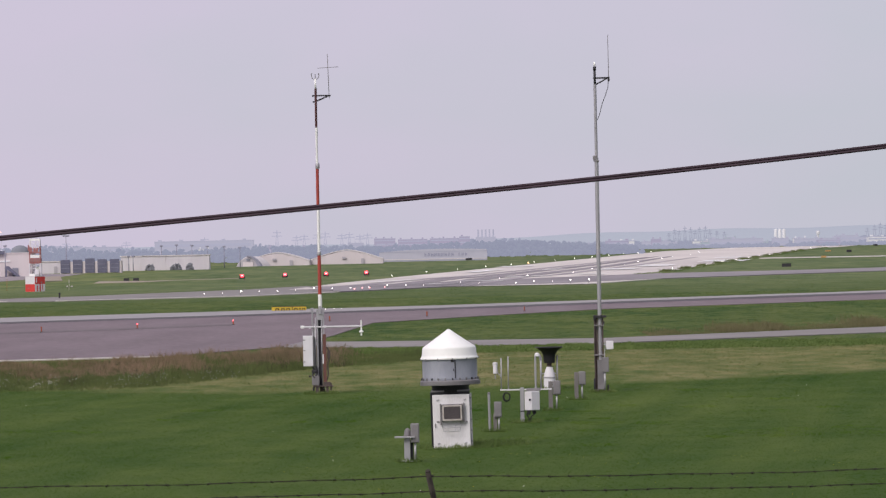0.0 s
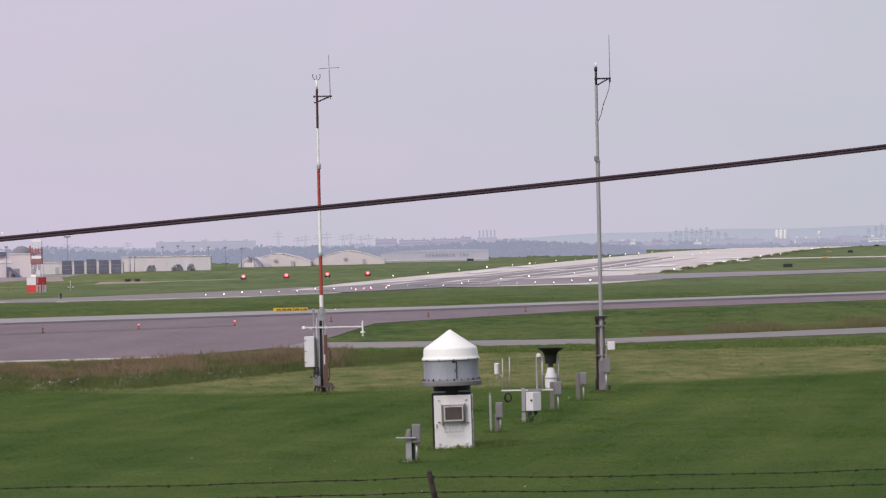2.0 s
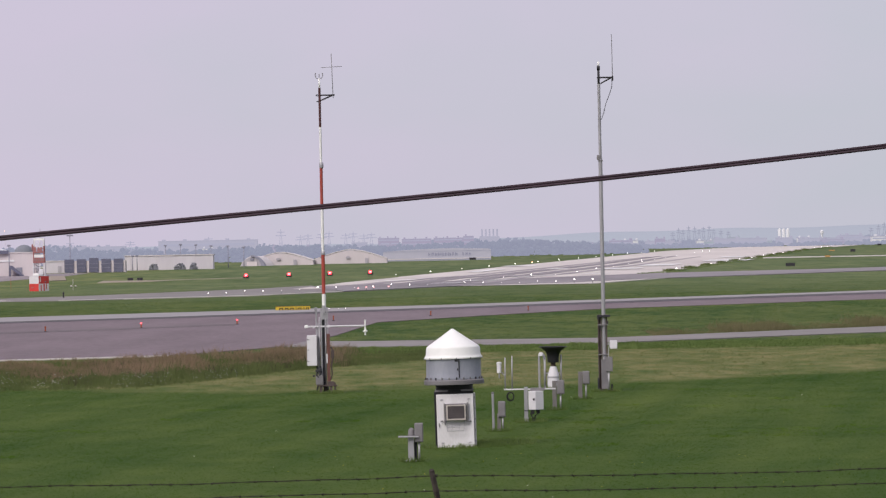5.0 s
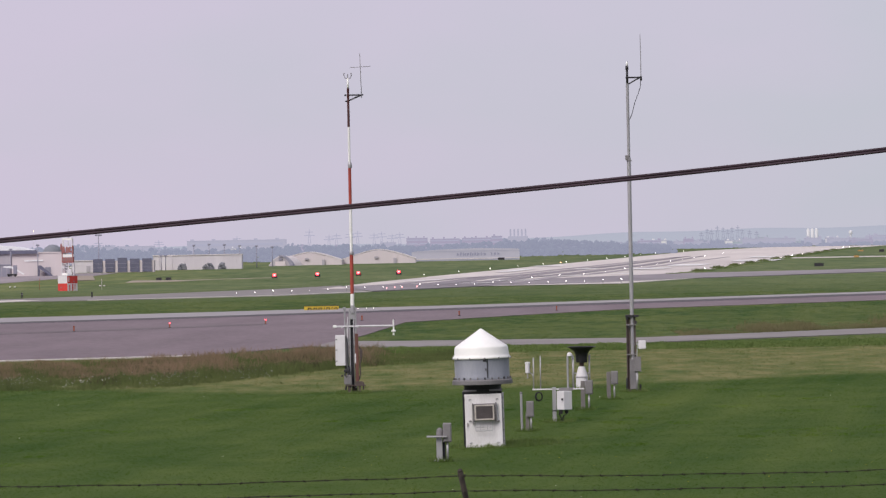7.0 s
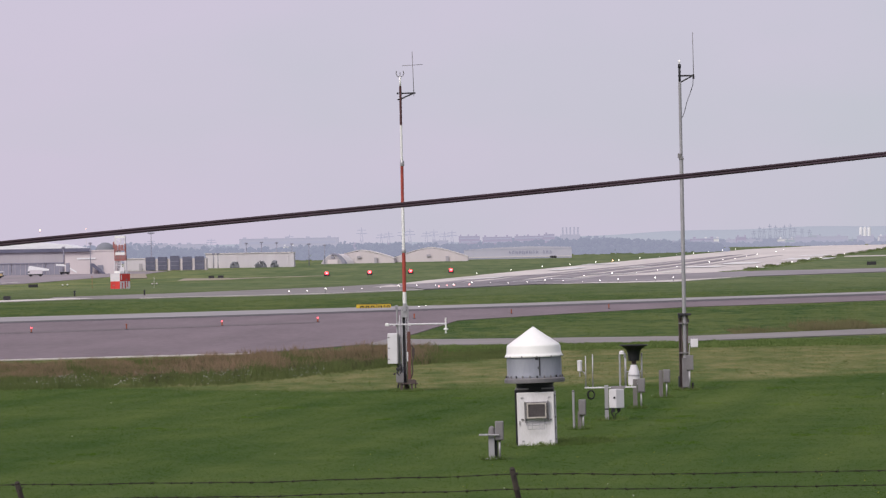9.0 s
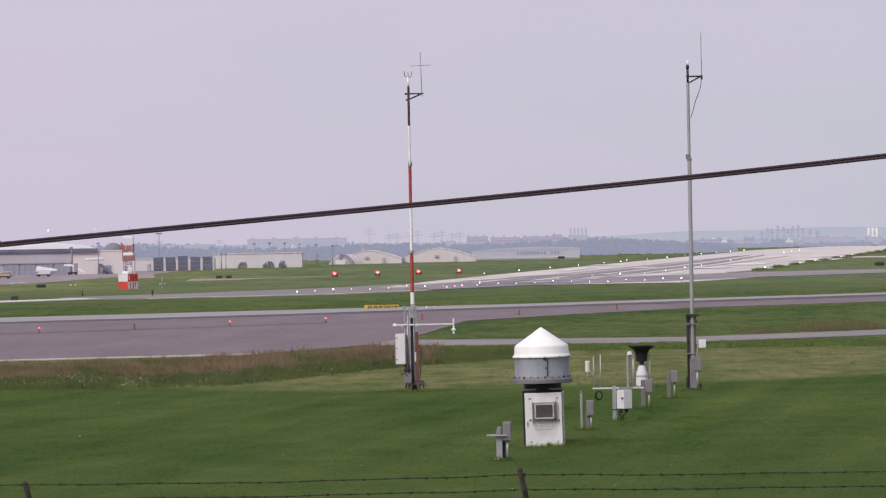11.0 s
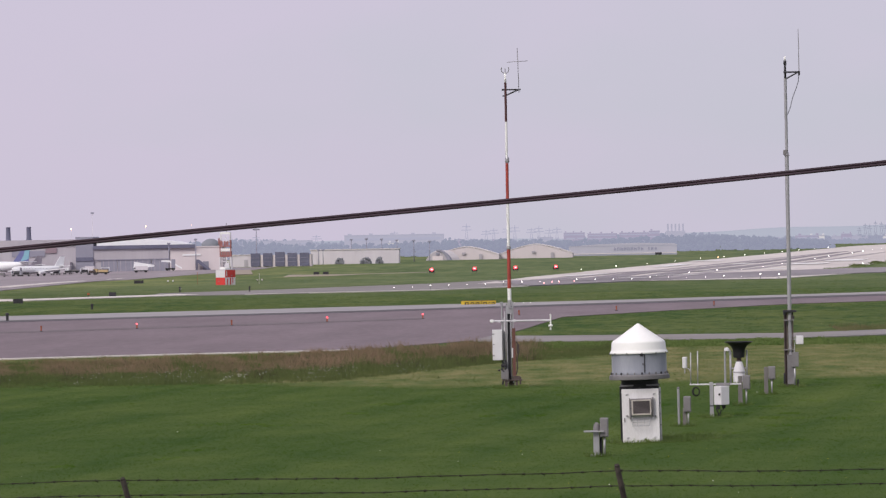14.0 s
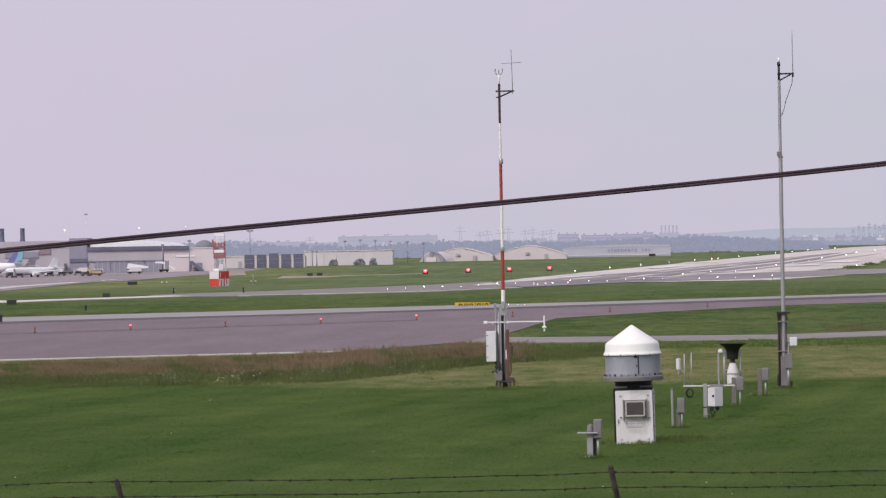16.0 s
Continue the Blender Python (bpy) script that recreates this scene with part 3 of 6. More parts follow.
    drum = part("drum", lathe([(0.61, 1.50), (0.615, 1.53), (0.608, 1.56), (0.608, 1.95), (0.615, 1.99)], 64, 0, 0.40), DRUM, s, "grey galvanised drum")
    part("seam", join(slab(0.12, -0.205, 1.54, 0.022, 0.02, 0.44, 0.003), slab(0.06, -0.21, 1.90, 0.07, 0.02, 0.06, 0.004), slab(0.085, -0.21, 1.70, 0.02, 0.02, 0.05, 0.004)), DARK, drum)
    for i in range(24):
        a = 2 * math.pi * (i + 0.35) / 24
        part("bolt", slab(0.628 * math.cos(a), 0.40 + 0.628 * math.sin(a), 1.50, 0.03, 0.03, 0.05, 0.006, math.degrees(a)), FLANGE if i % 3 else DARK, drum)
    cap = part("cap", lathe([(0.60, 1.955), (0.645, 1.96), (0.648, 1.985), (0.625, 2.01), (0.605, 2.06), (0.598, 2.185), (0.588, 2.215), (0.57, 2.235), (0.30, 2.42), (0.03, 2.61), (0.005, 2.62)], 64, 0, 0.40), CAPWHITE, s, "white conical fibreglass cap")
    for i in range(12):
        a = 2 * math.pi * (i + 0.2) / 12
        part("clip", slab(0.645 * math.cos(a), 0.40 + 0.645 * math.sin(a), 1.945, 0.025, 0.025, 0.04, 0.004, math.degrees(a)), FLANGE, cap)


radar_shelter()


def junction_post(x, y, parts, label):
    """parts: name, builder result, material, label."""
    s = thing("junction_post", x, y, 0, label, "utility post", "junction posts in the grass")
    for nm, bm, m, lb in parts:
        part(nm, bm, m, s, lb)
    return s


junction_post(-0.77, 93.7, [
    ("post", join(slab(-0.05, 0, 0, 0.125, 0.12, 0.51, 0.012), slab(-0.07, 0, 0, 0.26, 0.2, 0.035, 0.01)), GALV, "pale concrete post"),
    ("table_plate", slab(-0.10, -0.02, 0.505, 0.42, 0.26, 0.028, 0.006), GALV, "light metal plate"),
    ("housing", lathe([(0.07, 0.53), (0.075, 0.56), (0.06, 0.66), (0.02, 0.70)], 16, -0.04, 0.08), GREYBOX, ""),
    ("box", slab(0.115, -0.02, 0.40, 0.18, 0.14, 0.40, 0.02), GREYBOX, "grey painted junction box"),
    ("lid_seam", slab(0.115, -0.094, 0.42, 0.14, 0.012, 0.36, 0.004), GREYBOX, ""),
    ("back_post", slab(0.045, 0.06, 0, 0.06, 0.06, 0.45, 0.006), DARK, ""),
    ("conduit", tube([(0.115, -0.01, 0.0), (0.115, -0.01, 0.41)], 0.024, 10), GALV, "")], "pale short post with a metal table plate and grey junction box")
junction_post(1.12, 108.4, [
    ("pole", tube([(-0.08, 0, 0), (-0.085, 0, 0.45), (-0.09, 0, 0.90)], 0.030, 10), GALV, "pale thin pole"),
    ("pole_cap", ball(-0.09, 0, 0.905, 0.036, 2), GREYBOX, ""),
    ("box", slab(0.12, 0, 0.33, 0.18, 0.13, 0.38, 0.02), GREYBOX, "grey painted junction box"),
    ("lid_seam", slab(0.12, -0.07, 0.36, 0.14, 0.012, 0.32, 0.004), GREYBOX, ""),
    ("back_post", slab(0.055, 0.05, 0, 0.09, 0.07, 0.42, 0.008), WOODPOST, ""),
    ("conduit", tube([(0.14, 0, 0.0), (0.14, 0, 0.34)], 0.022, 10), GALV, ""),
    ("foot", slab(0.055, 0.05, 0, 0.13, 0.11, 0.02, 0.006), FLANGE, "")], "grey junction box on a short post beside a thin pole")
for jx, jy, jt in ((2.89, 121.4, 0.0), (3.82, 129.5, 0.0)):
    junction_post(jx, jy, [
        ("post", slab(-0.075, 0.02, 0, 0.115, 0.11, 0.78, 0.012), WOODPOST, "weathered square post"),
        ("box", slab(0.09, -0.02, 0.42, 0.20, 0.13, 0.38, 0.02), GREYBOX, "grey painted junction box"),
        ("lid_seam", slab(0.09, -0.09, 0.45, 0.16, 0.012, 0.32, 0.004), GREYBOX, ""),
        ("conduit", tube([(0.085, -0.01, 0.0), (0.085, -0.01, 0.43)], 0.024, 10), GALV, ""),
        ("foot", slab(-0.12, 0, 0, 0.10, 0.09, 0.05, 0.01), GREYBOX, "")], "grey junction box on a weathered square post in the grass")


def sensor_stand():
    s = thing("sensor_stand", 2.045, 113.7, 0, "steel stand with crossbar, upright sensors and a white cabinet", "weather station")
    part("post", join(slab(-0.13, 0, 0, 0.095, 0.09, 0.87, 0.008), slab(-0.13, -0.05, 0.08, 0.12, 0.02, 0.03)), GALV, s)
    part("strap", slab(-0.13, 0, 0.26, 0.11, 0.105, 0.03, 0.004), DARK, s)
    box = part("cabinet", slab(0.12, -0.05, 0.30, 0.27, 0.29, 0.47, 0.015, 38), WHITE, s, "white enamelled cabinet")
    part("lock", slab(0.06, -0.235, 0.54, 0.045, 0.035, 0.05, 0.008, 38), DARK, box)
    part("crossbar", slab(-0.03, 0, 0.800, 1.30, 0.045, 0.034, 0.005), WHITE, s)
    part("crossbar_clamp", slab(0.16, -0.01, 0.775, 0.36, 0.07, 0.075, 0.008), GREYBOX, s)
    for ux, z1 in ((-0.645, 1.62), (-0.47, 1.66)):
        part("upright", tube([(ux, 0, 0.81), (ux + 0.005, 0, z1)], 0.016, 8), GALV, s)
    part("sensor_head", lathe([(0.045, 1.23), (0.058, 1.24), (0.058, 1.46), (0.064, 1.465), (0.064, 1.50), (0.03, 1.515)], 20, -0.79, 0), WHITE, s, "white cylindrical sensor")
    part("sensor_arm", join(tube([(-0.79, 0, 1.10), (-0.79, 0, 1.24)], 0.016, 8), tube([(-0.79, 0, 1.28), (-0.64, 0, 1.17)], 0.012, 8), slab(-0.655, 0, 1.15, 0.05, 0.05, 0.05, 0.006)), GALV, s)
    part("hook_pipe", tube([(0.22, 0, 0.80), (0.22, 0, 1.62), (0.24, 0, 1.69), (0.29, 0, 1.70), (0.335, 0, 1.65), (0.34, 0, 1.58)], 0.026, 10), GALV, s)
    part("hook_cap", lathe([(0.02, 1.64), (0.07, 1.65), (0.06, 1.71), (0.02, 1.735)], 16, 0.27, 0), WHITE, s)
    part("second_pipe", tube([(0.36, 0.03, 0.80), (0.36, 0.03, 1.62)], 0.024, 10), GALV, s)
    part("coiled_cable", join(ring(-0.52, -0.04, 0.64, 0.085, 0.018), ring(-0.51, -0.06, 0.645, 0.078, 0.014)), BLACK, s, "coil of black cable")
    part("hanging_leads", join(tube([(0.02, -0.1, 0.31), (-0.02, -0.08, 0.2), (0.04, -0.05, 0.08), (0.02, 0, 0.0)], 0.016, 6), tube([(0.12, -0.1, 0.31), (0.17, -0.08, 0.19), (0.1, -0.05, 0.16), (0.06, 0, 0.0)], 0.016, 6),
                               slab(0.03, -0.06, 0.19, 0.09, 0.08, 0.12, 0.01), slab(0.17, -0.05, 0.21, 0.09, 0.07, 0.09, 0.01)), DARK, s)
    part("left_leg", tube([(-0.10, 0.12, 0), (-0.12, 0.1, 0.8)], 0.02, 8), GALV, s)


sensor_stand()


def rain_gauge():
    s = thing("rain_gauge", 3.21, 139.5, 0, "white precipitation gauge below a flared black funnel", "rain gauge")
    part("gauge_body", lathe([(0.185, 0.0), (0.185, 0.352), (0.179, 0.394), (0.109, 0.633), (0.096, 0.675), (0.062, 0.68)], 28), WHITE, s, "white gauge cylinder")
    part("throat", lathe([(0.069, 0.665), (0.075, 0.727), (0.078, 0.831)], 24), BROWN, s)
    part("funnel", lathe([(0.083, 0.795), (0.172, 0.805), (0.182, 0.935), (0.196, 1.06), (0.25, 1.159), (0.36, 1.247), (0.45, 1.285), (0.425, 1.297), (0.35, 1.262), (0.177, 1.091), (0.052, 0.852)], 40), BLACK, s, "flared black funnel")
    for gx in (-0.27, 0.24):
        part("support_rod", tube([(gx, 0.05, 0), (gx, 0.05, 1.04)], 0.026, 8), GALV, s)
    part("body_band", lathe([(0.187, 0.33), (0.194, 0.335), (0.194, 0.37), (0.187, 0.375)], 28), GALV, s)
    part("support_rail", slab(-0.015, 0.09, 0.45, 0.52, 0.03, 0.04, 0.005), GALV, s)


rain_gauge()


def grey_mast():
    s = thing("grey_mast", 4.662, 135.8, 0.055, "tall grey steel mast with whip antenna and hanging cable", "mast")
    s.scale = (0.9876, 0.9876, 0.9876)
    part("footing", join(slab(-0.05, 0, -0.07, 0.30, 0.2, 0.09, 0.01), slab(0.22, -0.02, -0.07, 0.06, 0.06, 0.09)), BROWN, s)
    part("lower_beam", join(slab(-0.165, 0, 0, 0.035, 0.1, 2.28, 0.004), slab(-0.085, 0, 0, 0.035, 0.1, 2.28, 0.004), slab(-0.125, 0.02, 0, 0.06, 0.03, 2.28)), BROWN, s, "dark brown steel channel post")
    part("pole", join(tube([(0.0, 0, 0.0), (0.0, 0, 3.0)], 0.058, 14), tube([(0, 0, 2.9), (-0.005, 0, 7.05)], 0.060, 14), tube([(-0.005, 0, 7.0), (-0.01, 0, 9.30)], 0.045, 12)), GALV, s, "grey galvanised pole")
    part("lower_beam", slab(0.085, 0.03, 0, 0.04, 0.1, 2.28, 0.004), BROWN, s, "dark brown steel post")
    part("bracket", join(slab(0, 0, 2.20, 0.40, 0.24, 0.07, 0.008), slab(-0.16, -0.06, 2.13, 0.07, 0.1, 0.1, 0.006)), DARK, s)
    part("joint_collar", join(slab(-0.045, 0, 6.98, 0.13, 0.12, 0.15, 0.02), slab(0.0, 0, 6.94, 0.15, 0.14, 0.04, 0.006)), GREYBOX, s)
    part("top_spike", join(tube([(-0.01, 0, 9.25), (-0.012, 0, 9.78)], 0.036, 10), tube([(-0.012, 0, 9.72), (-0.012, 0, 9.84)], 0.048, 10)), DARK, s)
    part("tip_sensor", tube([(-0.012, 0, 9.82), (-0.010, 0, 9.97)], 0.028, 8), CAPWHITE, s)
    part("arm", join(slab(0.18, 0, 9.46, 0.48, 0.05, 0.05, 0.004), tube([(0.0, 0, 9.28), (0.36, 0, 9.47)], 0.022, 8), slab(0.41, 0, 9.38, 0.06, 0.06, 0.14, 0.006)), DARK, s)
    part("whip_antenna", tube([(0.41, 0, 9.40), (0.41, 0, 10.0), (0.405, 0, 10.80)], 0.013, 6, 0.008), GREYBOX, s)
    part("hanging_cable", tube([(0.40, 0, 9.42), (0.385, 0, 9.20), (0.30, 0, 8.95), (0.20, 0, 8.70), (0.13, 0, 8.42), (0.06, 0, 8.24), (0.01, 0, 8.18)], 0.010, 6), DARK, s)
    for bz in (1.05, 1.95):
        part("pole_strap", slab(-0.03, -0.03, bz, 0.30, 0.13, 0.035, 0.004), GREYBOX, s)
    part("base_box", slab(0.0, -0.1, 0.02, 0.19, 0.12, 0.90, 0.012), FLANGE, s)
    part("meter_box", slab(0.14, -0.16, 0.55, 0.21, 0.12, 0.45, 0.015), GREYBOX, s)
    part("white_box", join(slab(0.29, -0.06, 1.23, 0.22, 0.16, 0.26, 0.02), slab(0.37, -0.145, 1.25, 0.05, 0.012, 0.22, 0.003)), WHITE, s, "small white equipment box")
    part("box_bracket", slab(0.10, 0, 1.36, 0.22, 0.03, 0.05, 0.004), GALV, s)
    part("conduit", tube([(0.12, -0.15, 0.0), (0.12, -0.15, 0.56)], 0.03, 8), GALV, s)
    part("lead", tube([(0.12, -0.1, 0.98), (0.14, -0.05, 1.25), (0.2, 0, 1.5)], 0.012, 6), GALV, s)
    for fx, fy, fz, fw, fh in ((0.12, 0, 2.0, 0.05, 0.09), (-0.10, -0.06, 1.85, 0.05, 0.08), (-0.19, -0.04, 0.02, 0.05, 0.34), (0.22, -0.02, 0.0, 0.06, 0.16)):
        part("side_fitting", slab(fx, fy, fz, fw, 0.06, fh, 0.006), DARK, s)


grey_mast()


def red_mast():
    s = thing("wind_mast", -3.818, 139.3, 0.094, "red and white banded ten metre wind mast with white cabinet", "mast")
    s.scale = (0.979, 0.979, 0.979)
    for i, (z0, z1, m, r) in enumerate(((2.55, 3.02, CAPWHITE, 0.062), (3.02, 4.32, REDPAINT, 0.056), (4.32, 5.75, CAPWHITE, 0.047), (5.75, 7.05, REDPAINT, 0.049), (7.05, 8.27, CAPWHITE, 0.037), (8.27, 9.50, DARKRED, 0.038))):
        part("mast_section", tube([(-0.003 * i, 0, z0), (-0.003 * i, 0, z1)], r, 14), m, s, "white painted section" if m is CAPWHITE else "red painted section")
    part("joint_sleeve", lathe([(0.058, 6.98), (0.066, 7.0), (0.066, 7.12), (0.045, 7.16)], 16), GALV, s)
    part("joint_sleeve", lathe([(0.06, 4.25), (0.068, 4.27), (0.068, 4.33), (0.06, 4.36)], 16), GALV, s)
    part("sensor_stem", tube([(-0.015, 0, 9.45), (-0.02, 0, 9.80)], 0.030, 8), CAPWHITE, s)
    part("ultrasonic_sensor", join(tube([(-0.02, 0, 9.78), (-0.11, 0, 9.82), (-0.14, 0, 9.90), (-0.13, 0, 9.97)], 0.012, 6), tube([(-0.02, 0, 9.78), (0.07, 0, 9.82), (0.10, 0, 9.90), (0.09, 0, 9.97)], 0.012, 6),
                                   tube([(-0.02, 0, 9.78), (-0.02, 0.1, 9.84), (-0.02, 0.11, 9.95)], 0.012, 6), ball(-0.13, 0, 9.96, 0.022), ball(0.09, 0, 9.96, 0.022)), GREYBOX, s)
    part("arm", join(slab(0.20, 0, 9.25, 0.52, 0.045, 0.045, 0.004), tube([(-0.02, 0, 9.09), (0.38, 0, 9.26)], 0.024, 8), slab(-0.10, 0, 9.24, 0.06, 0.06, 0.06), slab(-0.08, 0, 9.06, 0.06, 0.06, 0.04)), DARK, s)
    part("cross_antenna", join(tube([(0.41, 0, 9.18), (0.375, 0, 10.58)], 0.010, 6), tube([(0.05, 0, 10.14), (0.70, 0, 10.17)], 0.008, 6)), GREYBOX, s)
    part("lower_channel", join(slab(-0.10, 0, 0.05, 0.05, 0.12, 2.5, 0.005), slab(0.09, 0, 0.05, 0.05, 0.12, 2.55, 0.005), slab(-0.19, 0.02, 0.35, 0.05, 0.08, 1.75, 0.005)), GALV, s, "grey steel channels")
    part("clamp", join(slab(0.0, 0, 2.22, 0.17, 0.15, 0.20, 0.01), slab(-0.01, -0.05, 2.40, 0.10, 0.12, 0.26, 0.01), slab(0.0, 0, 2.52, 0.22, 0.15, 0.04, 0.006)), GALV, s)
    part("pale_conduit", join(tube([(-0.16, -0.08, 0.2), (-0.16, -0.08, 2.3)], 0.018, 6), tube([(0.03, -0.09, 0.1), (0.03, -0.09, 2.25)], 0.015, 6)), GALV, s)
    part("side_post", join(tube([(-0.25, 0, 1.7), (-0.25, 0, 2.55)], 0.028, 8), slab(-0.26, 0, 2.5, 0.09, 0.08, 0.10, 0.01)), GALV, s)
    part("dark_core", slab(-0.02, 0.03, 0.1, 0.14, 0.06, 2.15), DARK, s)
    part("red_plate", slab(0.115, -0.08, 0.15, 0.10, 0.04, 1.62, 0.006), RUSTRED, s, "rusty red plate")
    part("inspection_tag", slab(0.065, -0.105, 0.84, 0.04, 0.012, 0.30, 0.003), WHITE, s)
    cab = part("cabinet", slab(-0.40, -0.12, 0.77, 0.31, 0.24, 0.96, 0.015), WHITE, s, "white enamelled cabinet")
    part("cabinet_side", slab(-0.225, -0.10, 0.79, 0.03, 0.2, 0.92, 0.005), GREYBOX, cab)
    for hz in (0.90, 1.25, 1.58):
        part("hinge", slab(-0.52, -0.245, hz, 0.06, 0.016, 0.03, 0.003), GREYBOX, cab)
    part("crossarm", join(tube([(-0.55, -0.05, 2.0), (1.28, -0.05, 2.0)], 0.026, 10), slab(0.14, -0.05, 1.96, 0.07, 0.08, 0.08, 0.006), slab(-0.34, -0.05, 1.95, 0.06, 0.08, 0.07, 0.006)), WHITE, s, "white horizontal sensor arm")
    part("arm_ball", slab(-0.57, -0.05, 1.95, 0.12, 0.10, 0.10, 0.03), CAPWHITE, s)
    part("arm_sensor", join(tube([(1.28, -0.05, 1.72), (1.28, -0.05, 2.19)], 0.026, 8), lathe([(0.03, 1.80), (0.075, 1.81), (0.075, 1.84), (0.03, 1.87)], 16, 1.28, -0.05), lathe([(0.02, 1.70), (0.035, 1.71), (0.02, 1.77)], 12, 1.28, -0.05)), CAPWHITE, s)
    part("lower_box", slab(-0.18, -0.1, 0.17, 0.24, 0.16, 0.30, 0.02), GREYBOX, s)
    part("lead_bundle", join(tube([(-0.26, -0.1, 0.76), (-0.22, -0.14, 0.6), (-0.28, -0.16, 0.48), (-0.2, -0.16, 0.4)], 0.03, 8), tube([(-0.15, -0.1, 0.76), (-0.12, -0.14, 0.55), (-0.18, -0.16, 0.45)], 0.025, 8), slab(-0.22, -0.14, 0.56, 0.17, 0.1, 0.09, 0.02),
                             tube([(-0.22, -0.1, 0.2), (-0.26, -0.1, 0.0)], 0.03, 8), ball(-0.36, -0.12, 0.45, 0.04)), DARK, s)
    part("side_cable", join(tube([(0.18, -0.05, 1.35), (0.25, -0.05, 1.25), (0.24, -0.05, 0.95), (0.2, -0.05, 0.8), (0.22, -0.05, 0.5), (0.16, -0.05, 0.3)], 0.022, 6), slab(0.24, -0.05, 1.0, 0.09, 0.07, 0.25, 0.012)), BROWN, s)
    part("base_plate", join(slab(0.06, 0, 0.12, 0.62, 0.36, 0.035, 0.006), slab(-0.14, -0.1, -0.11, 0.09, 0.08, 0.24), slab(0.18, -0.1, -0.11, 0.07, 0.08, 0.24), slab(0.02, 0.1, -0.11, 0.16, 0.12, 0.24), tube([(0.30, -0.1, 0.0), (0.30, -0.1, 0.24)], 0.025, 8), slab(0.17, -0.1, 0.15, 0.22, 0.1, 0.12, 0.01)), BROWN, s, "brown steel base plate")


red_mast()


# ---- boundary fence and overhead cable, close to the camera ----
def fence():
    s = thing("barbed_wire_fence", -0.12, 27.8, 0, "weathered fence posts with leaning arms and rusty barbed wire", "fence")
    gap = 3.02
    drop = {-3: -0.072, -2: -0.058, -1: -0.036, 0: 0.0, 1: -0.014, 2: -0.026}
    for i, d in drop.items():
        x = gap * i
        post = part("post", tube([(x + 0.10, 0, 0), (x + 0.10, 0, 2.60 + d)], 0.03, 10), ARM, s)
        part("arm", join(tube([(x + 0.10, 0, 2.58 + d), (x + 0.002, -0.26, 3.078 + d)], 0.0175, 8), tube([(x + 0.004, -0.255, 3.07 + d), (x, -0.265, 3.09 + d)], 0.015, 8)), ARM, post, "leaning arm of weathered steel")
        part("tie_wire", join(tube([(x + 0.002, -0.275, 3.035 + d), (x + 0.035, -0.23, 3.06 + d)], 0.004, 5), tube([(x + 0.012, -0.235, 2.945 + d), (x + 0.045, -0.19, 2.965 + d)], 0.004, 5)), WIRE, post)
    posts, tops = [gap * i for i in drop], list(drop.values())
    rng = random.Random(5)
    for z, y, sag in ((3.052, -0.25, 0.060), (2.957, -0.20, 0.040)):
        def line(x):
            u = (x / gap) % 1.0
            return z + 0.3 * float(np.interp(x, posts, tops)) - sag * u * (1 - u) + 0.0022 * math.sin(5.1 * x) + 0.0014 * math.sin(11.7 * x + z)

        pts = [(-9.06 + 15.1 * k / 150, y, line(-9.06 + 15.1 * k / 150)) for k in range(151)]
        a = [(p[0], p[1] + 0.003 * math.cos(k * 1.6), p[2] + 0.003 * math.sin(k * 1.6)) for k, p in enumerate(pts)]
        b = [(p[0], p[1] - 0.003 * math.cos(k * 1.6), p[2] - 0.003 * math.sin(k * 1.6)) for k, p in enumerate(pts)]
        strand = part("wire_strand", join(tube(a, 0.0018, 5), tube(b, 0.0018, 5)), WIRE, s, "rusty twisted barbed wire")
        x, bms = -9.0, []
        while x < 6.0:
            zz = line(x)
            for _ in range(2):
                d = (rng.uniform(-0.012, 0.012), rng.uniform(-0.01, 0.01), rng.uniform(0.006, 0.012))
                bms.append(tube([(x - d[0], y - d[1], zz - d[2]), (x + d[0], y + d[1], zz + d[2])], 0.0015, 4))
            bms.append(tube([(x - 0.010, y, zz), (x + 0.010, y, zz)], 0.0044, 6))
            x += 0.125 + rng.uniform(-0.012, 0.012)
        tagged(part("barb_row", join(*bms), WIRE, strand), kind="stuff")


fence()


def overhead_cable():
    s = thing("overhead_cable", 0, 24.0, 0, "pair of dark sheathed cables hanging across the view", "power cable")
    def hang(x):
        m = min(4.5, max(-4.5, x))
        return 4.7245 + 0.0818 * m + 0.0025 * m * m + 0.0005 * m ** 3 + (x - m) * (0.0818 + 0.005 * m + 0.0015 * m * m)

    for off, r in ((0.0072, 0.0074), (-0.0072, 0.0074)):
        pts = [(x, 0.004 * off / 0.0072, hang(x) + off) for x in [-14 + 0.25 * k for k in range(113)]]
        part("conductor", tube(pts, r, 10), CABLE, s)


overhead_cable()


def utility_pole(x, high):
    s = thing("utility_pole", x, 24.0, 0, "weathered wooden pole that carries the cable", "utility pole", "cable poles")
    part("shaft", tube([(0, 0.16, 0), (0, 0.16, high)], 0.15, 14, 0.11), WOODPOST, s)
    part("bracket", slab(0, 0.02, high - 0.62, 0.1, 0.12, 0.16, 0.02), GALV, s)


utility_pole(-13.9, 4.06)
utility_pole(13.9, 7.0)


# ---- airfield lights and signs ----
def edge_light(x, y, lamp, size, group, label):
    s = thing("airfield_light", x, y, zg(y), label, "airfield light", group)
    part("stem", tube([(0, 0, -0.05), (0, 0, 0.34)], 0.028, 6), GREYBOX, s)
    part("lens", ball(0, 0, 0.34 + size * 0.6, size, 1), lamp, s, "glowing lamp lens")
    return s


